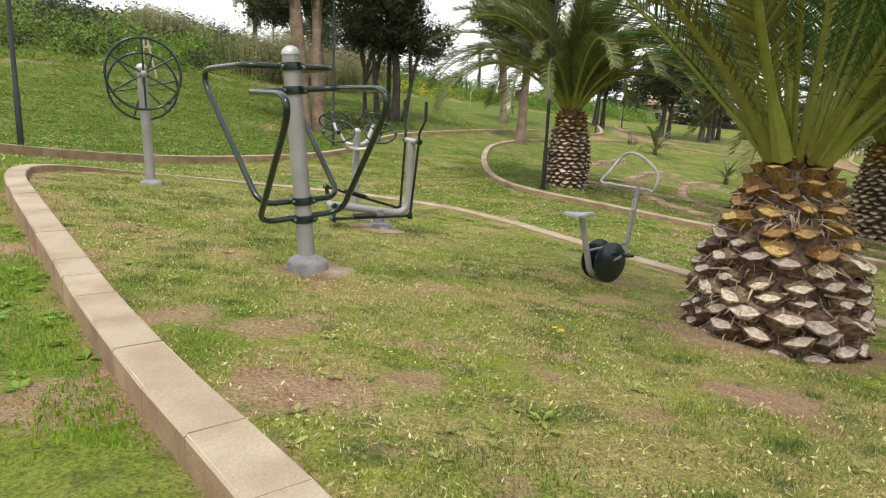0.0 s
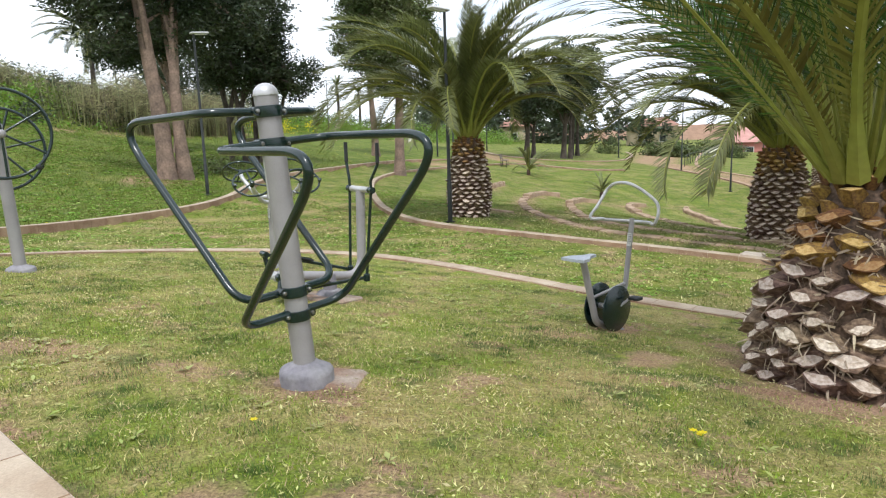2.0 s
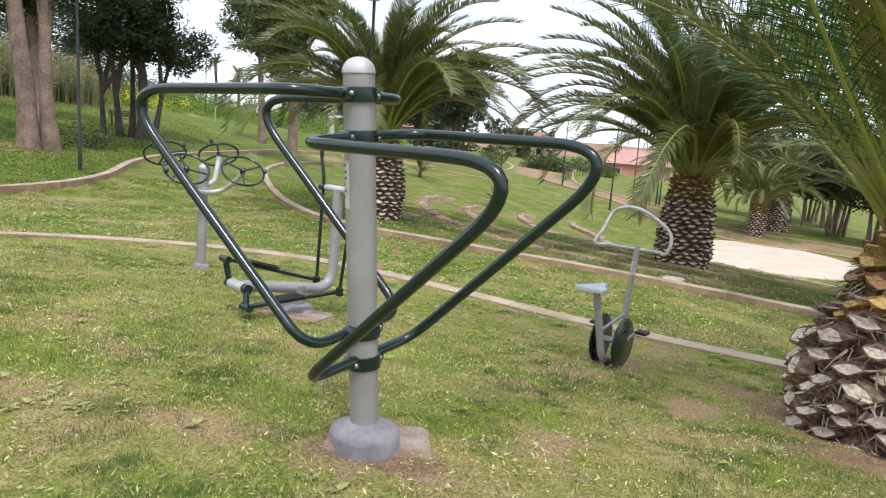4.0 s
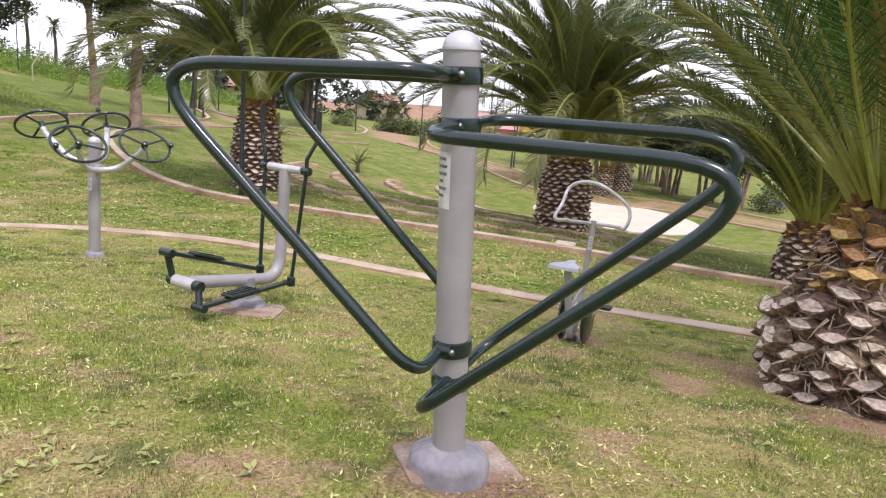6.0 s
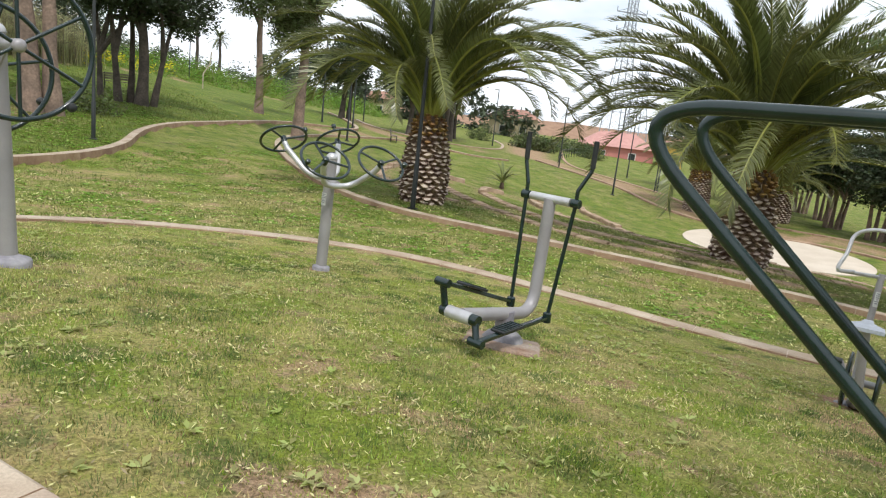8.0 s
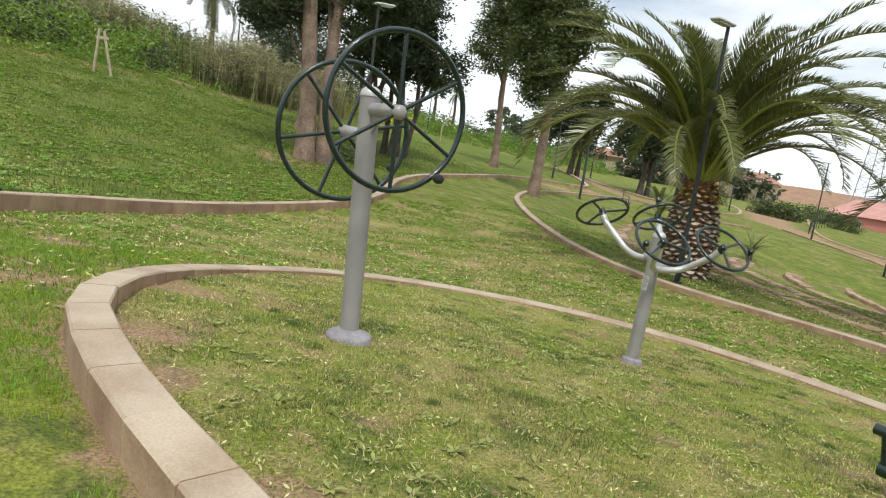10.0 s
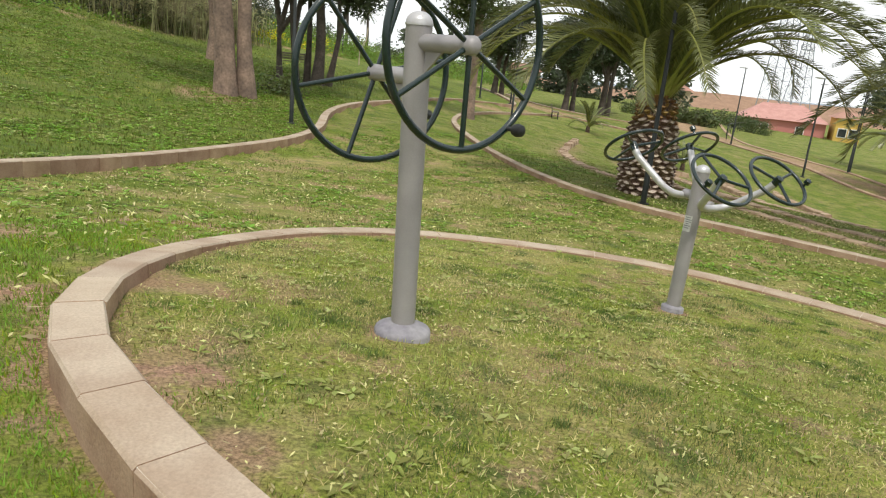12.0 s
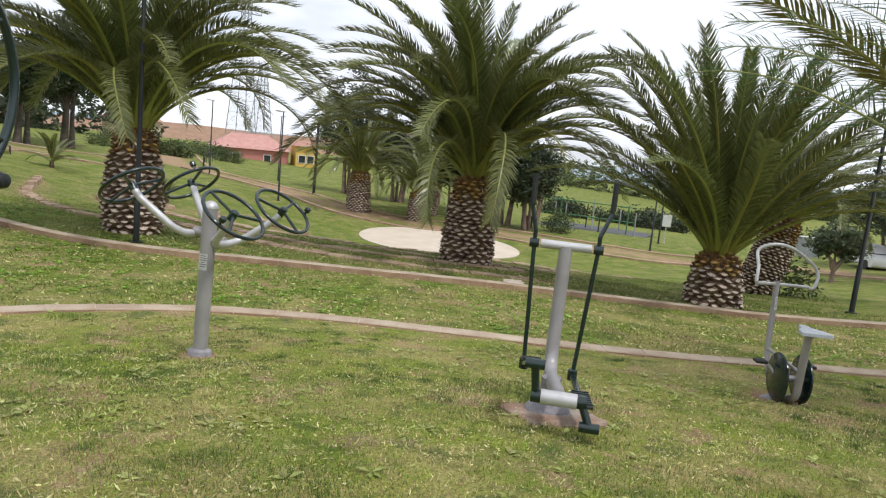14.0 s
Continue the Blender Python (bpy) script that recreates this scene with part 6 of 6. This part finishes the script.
def near_walk(x, y):
    d = away(x, y, [(0.5, -5.0), (-1.2, -1.4), (-2.6, 1.3), (-4.0, 4.5)])
    return smoothstep(7.5, 2.0, d) * 0.9 + 0.1


x, y = scatter(420000, (-6.0, 6.5, -5.2, 10.0), lambda x, y: near_walk(x, y) * (1 - bareness(x, y)) * inside(x, y, LAWN_LINE))
p = 0.8 * patchiness(x, y, 1.5, 2) + 0.7 * patchiness(x, y, 5.5, 6)
g = p > 0.10 - 0.12 * smoothstep(0, 5, y) + grng.normal(size=len(x)) * 0.24
blades("lawn_grass", x[g], y[g], 0.014, 0.040, 0.0034, BLADE, "short green lawn grass")
blades("dry_lawn_grass", x[~g], y[~g], 0.010, 0.032, 0.0034, STRAW, "short dry straw-coloured grass", 1.3)
x, y = scatter(420000, (-6.0, 2.5, -6.5, 8.0), lambda x, y: near_walk(x, y) * (1 - 0.6 * bareness(x, y)) * ~inside(x, y, LAWN_LINE) * (away(x, y, LAWN_LINE) > 0.14))
p = patchiness(x, y, 1.1, 4)
blades("path_side_grass", x[p > -0.12], y[p > -0.12], 0.012, 0.042, 0.0048, CLOVER, "bright green grass and clover beside the kerb")
# pale flecks of leaf and straw, and bright yellow-green patches
def flecks(name, x, y, size, wide, mat, label):
    n = len(x)
    z = on_ground(x, y) + grng.uniform(0.008, 0.035, n)
    a, up = grng.uniform(0, 2 * math.pi, n), grng.normal(size=n) * 0.35
    ln, w = size * grng.uniform(0.5, 1.5, n), wide * grng.uniform(0.6, 1.4, n)
    dx, dy, roll = np.cos(a), np.sin(a), grng.normal(size=n) * 0.4
    def pt(f, side):
        return np.stack([x + dx * ln * f - dy * w * side, y + dy * ln * f + dx * w * side, z + ln * up * f + w * side * roll], -1)
    v = np.stack([pt(-0.5, 0), pt(0, 1), pt(0.5, 0), pt(0, -1)], 1).reshape(-1, 3)
    single(name, array_mesh(name, v, np.arange(4 * n).reshape(-1, 4), mat), mat, label, "grass", kind="stuff")


x, y = scatter(110000, (-6.5, 2.5, -6.5, 9.0), lambda x, y: near_walk(x, y) * ~inside(x, y, LAWN_LINE) * (away(x, y, LAWN_LINE) > 0.14) * (patchiness(x, y, 1.6, 41) > 0.0))
blades("bright_path_grass", x, y, 0.015, 0.05, 0.005, MOSS, "bright yellow-green clover beside the kerb")
x, y = scatter(150000, (-8.0, 15.0, -4.0, 22.0), lambda x, y: ~inside(x, y, LAWN_LINE) * (away(x, y, LAWN_LINE) > 0.16) * ~inside(x, y, BANK_AREA) * (away(x, y, ISLAND_LINE) > 0.2) * (y > 1.5 - 0.8 * x) * (patchiness(x, y, 0.9, 44) > -0.2))
p = patchiness(x, y, 0.7, 45) + grng.normal(size=len(x)) * 0.12
blades("slope_grass", x[p < -0.06], y[p < -0.06], 0.018, 0.05, 0.0075, BLADE, "short green grass between the kerbs")
blades("dark_slope_grass", x[p >= -0.06], y[p >= -0.06], 0.022, 0.07, 0.007, SLOPE, "darker green grass between the kerbs")
x, y = scatter(150000, (-26.0, 8.0, 5.0, 58.0), lambda x, y: inside(x, y, BANK_AREA) * (away(x, y, BANK_LINE) > 0.2) * smoothstep(75, 15, np.hypot(x, y)))
blades("bank_grass", x, y, 0.04, 0.12, 0.016, SLOPE, "dark green grass on the bank")
x, y = scatter(40000, (4.0, 26.0, 0.0, 36.0), lambda x, y: (away(x, y, ISLAND_LINE) > 0.25) * inside(x, y, ISLAND_LINE + [(40, -3.5), (40, 40)]))
blades("island_grass", x, y, 0.02, 0.06, 0.010, SLOPE, "green grass on the planted slope")
x, y = scatter(26000, (-8.0, 14.0, -2.0, 16.0), lambda x, y: ~inside(x, y, LAWN_LINE) * (away(x, y, LAWN_LINE) > 0.16) * ~inside(x, y, BANK_AREA) * (y > 1.5 - 0.8 * x))
flecks("slope_flecks", x, y, 0.06, 0.010, FLECK, "pale leaf flecks in the grass between the kerbs")
x, y = scatter(80000, (-5.5, 6.5, -5.2, 10.0), lambda x, y: near_walk(x, y) * (1 - 0.6 * bareness(x, y)) * inside(x, y, LAWN_LINE) * (0.25 + 0.75 * (patchiness(x, y, 1.6, 31) > -0.05)))
flecks("leaf_flecks", x, y, 0.026, 0.0042, FLECK, "pale leaf flecks and cut straw lying in the lawn")
x, y = scatter(160000, (-5.5, 6.0, -5.2, 9.5), lambda x, y: near_walk(x, y) * (1 - bareness(x, y)) * inside(x, y, LAWN_LINE) * (patchiness(x, y, 1.0, 35) + 0.35 * patchiness(x, y, 4, 36) > 0.12 - 0.3 * smoothstep(-1.5, -3.5, y) * smoothstep(2.5, 1.0, x)))
blades("yellow_green_grass", x, y, 0.008, 0.024, 0.0044, MOSS, "low bright yellow-green grass", 1.4)
# dark tufts
cx, cy = scatter(1500, (-4.2, 5.5, -4.5, 9.0), lambda x, y: inside(x, y, LAWN_LINE) * (1 - bareness(x, y)) * (patchiness(x, y, 0.7, 9) + 0.3 * patchiness(x, y, 2.5, 10) > 0.02) * (0.35 + 0.65 * near_walk(x, y)))
cx, cy = np.concatenate([cx, [-3.54, -3.45, -2.81, -2.93, 0.71, -1.7, -1.61, -1.3, -1.49]]), np.concatenate([cy, [4.65, 4.24, 4.15, 3.65, -3.28, 1.07, 0.29, 0.33, 0.87]])
per = 150
sp = np.repeat(grng.uniform(0.03, 0.16, len(cx)), per)
tx, ty = np.repeat(cx, per) + grng.normal(size=len(cx) * per) * sp, np.repeat(cy, per) + grng.normal(size=len(cx) * per) * sp * 0.8
keep = inside(tx, ty, LAWN_LINE) & (away(tx, ty, LAWN_LINE) > 0.13)
blades("dark_grass_tufts", tx[keep], ty[keep], 0.016, 0.048, 0.002, TUFT, "tufts of darker fine grass")


def rosettes(name, x, y, size, mat, label, leaves=6):
    """Flat weeds: broad pointed leaves spread out from a centre."""
    n = len(x) * leaves
    ox, oy = np.repeat(x, leaves), np.repeat(y, leaves)
    oz = np.repeat(on_ground(x, y), leaves)
    s = np.repeat(size * grng.uniform(0.6, 1.3, len(x)), leaves) * grng.uniform(0.7, 1.2, n)
    a = grng.uniform(0, 2 * math.pi, n)
    up = grng.uniform(0.05, 0.5, n)
    dx, dy = np.cos(a), np.sin(a)
    w = s * grng.uniform(0.14, 0.24, n)
    def pt(f, side, h):
        return np.stack([ox + dx * s * f - dy * w * side, oy + dy * s * f + dx * w * side, oz + 0.008 + s * h * up], -1)
    v = np.stack([pt(0.05, 0, 0), pt(0.5, 1, 0.55), pt(1.0, 0, 0.62), pt(0.5, -1, 0.55)], 1).reshape(-1, 3)
    single(name, array_mesh(name, v, np.arange(4 * n).reshape(-1, 4), mat), mat, label, "weeds", kind="stuff")


x, y = scatter(9000, (-5.0, 5.5, -5.0, 9.3), lambda x, y: inside(x, y, LAWN_LINE) * (1 - bareness(x, y)) * (0.12 + 0.5 * (patchiness(x, y, 0.6, 14) > 0.12)) * (0.3 + 0.5 * smoothstep(-1, 2, y)))
rosettes("lawn_weeds", x, y, 0.058, WEED, "flat broad-leaved weeds in the lawn")
x, y = scatter(16000, (-9.0, 8.0, -6.0, 24.0), lambda x, y: ~inside(x, y, LAWN_LINE) * (away(x, y, LAWN_LINE) > 0.16) * (patchiness(x, y, 0.5, 18) > -0.05) * 0.8)
rosettes("strip_weeds", x, y, 0.075, CLOVER, "leafy green weeds between the kerbs", 7)
x, y = scatter(24000, (-14.0, 3.0, 9.0, 40.0), lambda x, y: inside(x, y, BANK_AREA) * (away(x, y, BANK_LINE) > 0.2) * (patchiness(x, y, 0.4, 21) > -0.15) * 0.8)
pale = grng.random(len(x)) < 0.4
rosettes("bank_weeds", x[~pale], y[~pale], 0.12, CLOVER, "leafy green cover on the bank", 6)
rosettes("pale_bank_weeds", x[pale], y[pale], 0.11, WEED, "pale broad-leaved weeds on the bank", 6)
x, y = scatter(1500, (-14.0, 14.0, 9.0, 50.0), lambda x, y: inside(x, y, BANK_AREA) * (patchiness(x, y, 0.3, 25) > 0.1))
rosettes("bank_flowers", x, y, 0.07, PETAL, "scattered yellow flowers on the bank", 4)


def flower(at, heads, seed):
    r = random.Random(seed)
    root = thing("yellow_flower", (*at, gz(*at)), "small yellow wildflower in the lawn", "flower", "wildflowers")
    for k in range(heads):
        p = Vector((r.uniform(-0.03, 0.03), r.uniform(-0.03, 0.03), r.uniform(0.05, 0.09)))
        part("stalk", Shell().tube([(0, 0, 0), p], 0.002, 5), CLOVER, root)
        sh = Shell()
        for i in range(6):
            a = i * math.pi / 3
            c, s = math.cos(a), math.sin(a)
            sh.add([p, p + Vector((c * 0.012 - s * 0.008, s * 0.012 + c * 0.008, 0.006)), p + Vector((c * 0.024, s * 0.024, 0.008)), p + Vector((c * 0.012 + s * 0.008, s * 0.012 - c * 0.008, 0.006))], [(0, 1, 2, 3)])
        part("petals", sh, PETAL, root)


flower((-0.348, -0.826), 1, 1)
flower((1.696, -1.477), 4, 2)
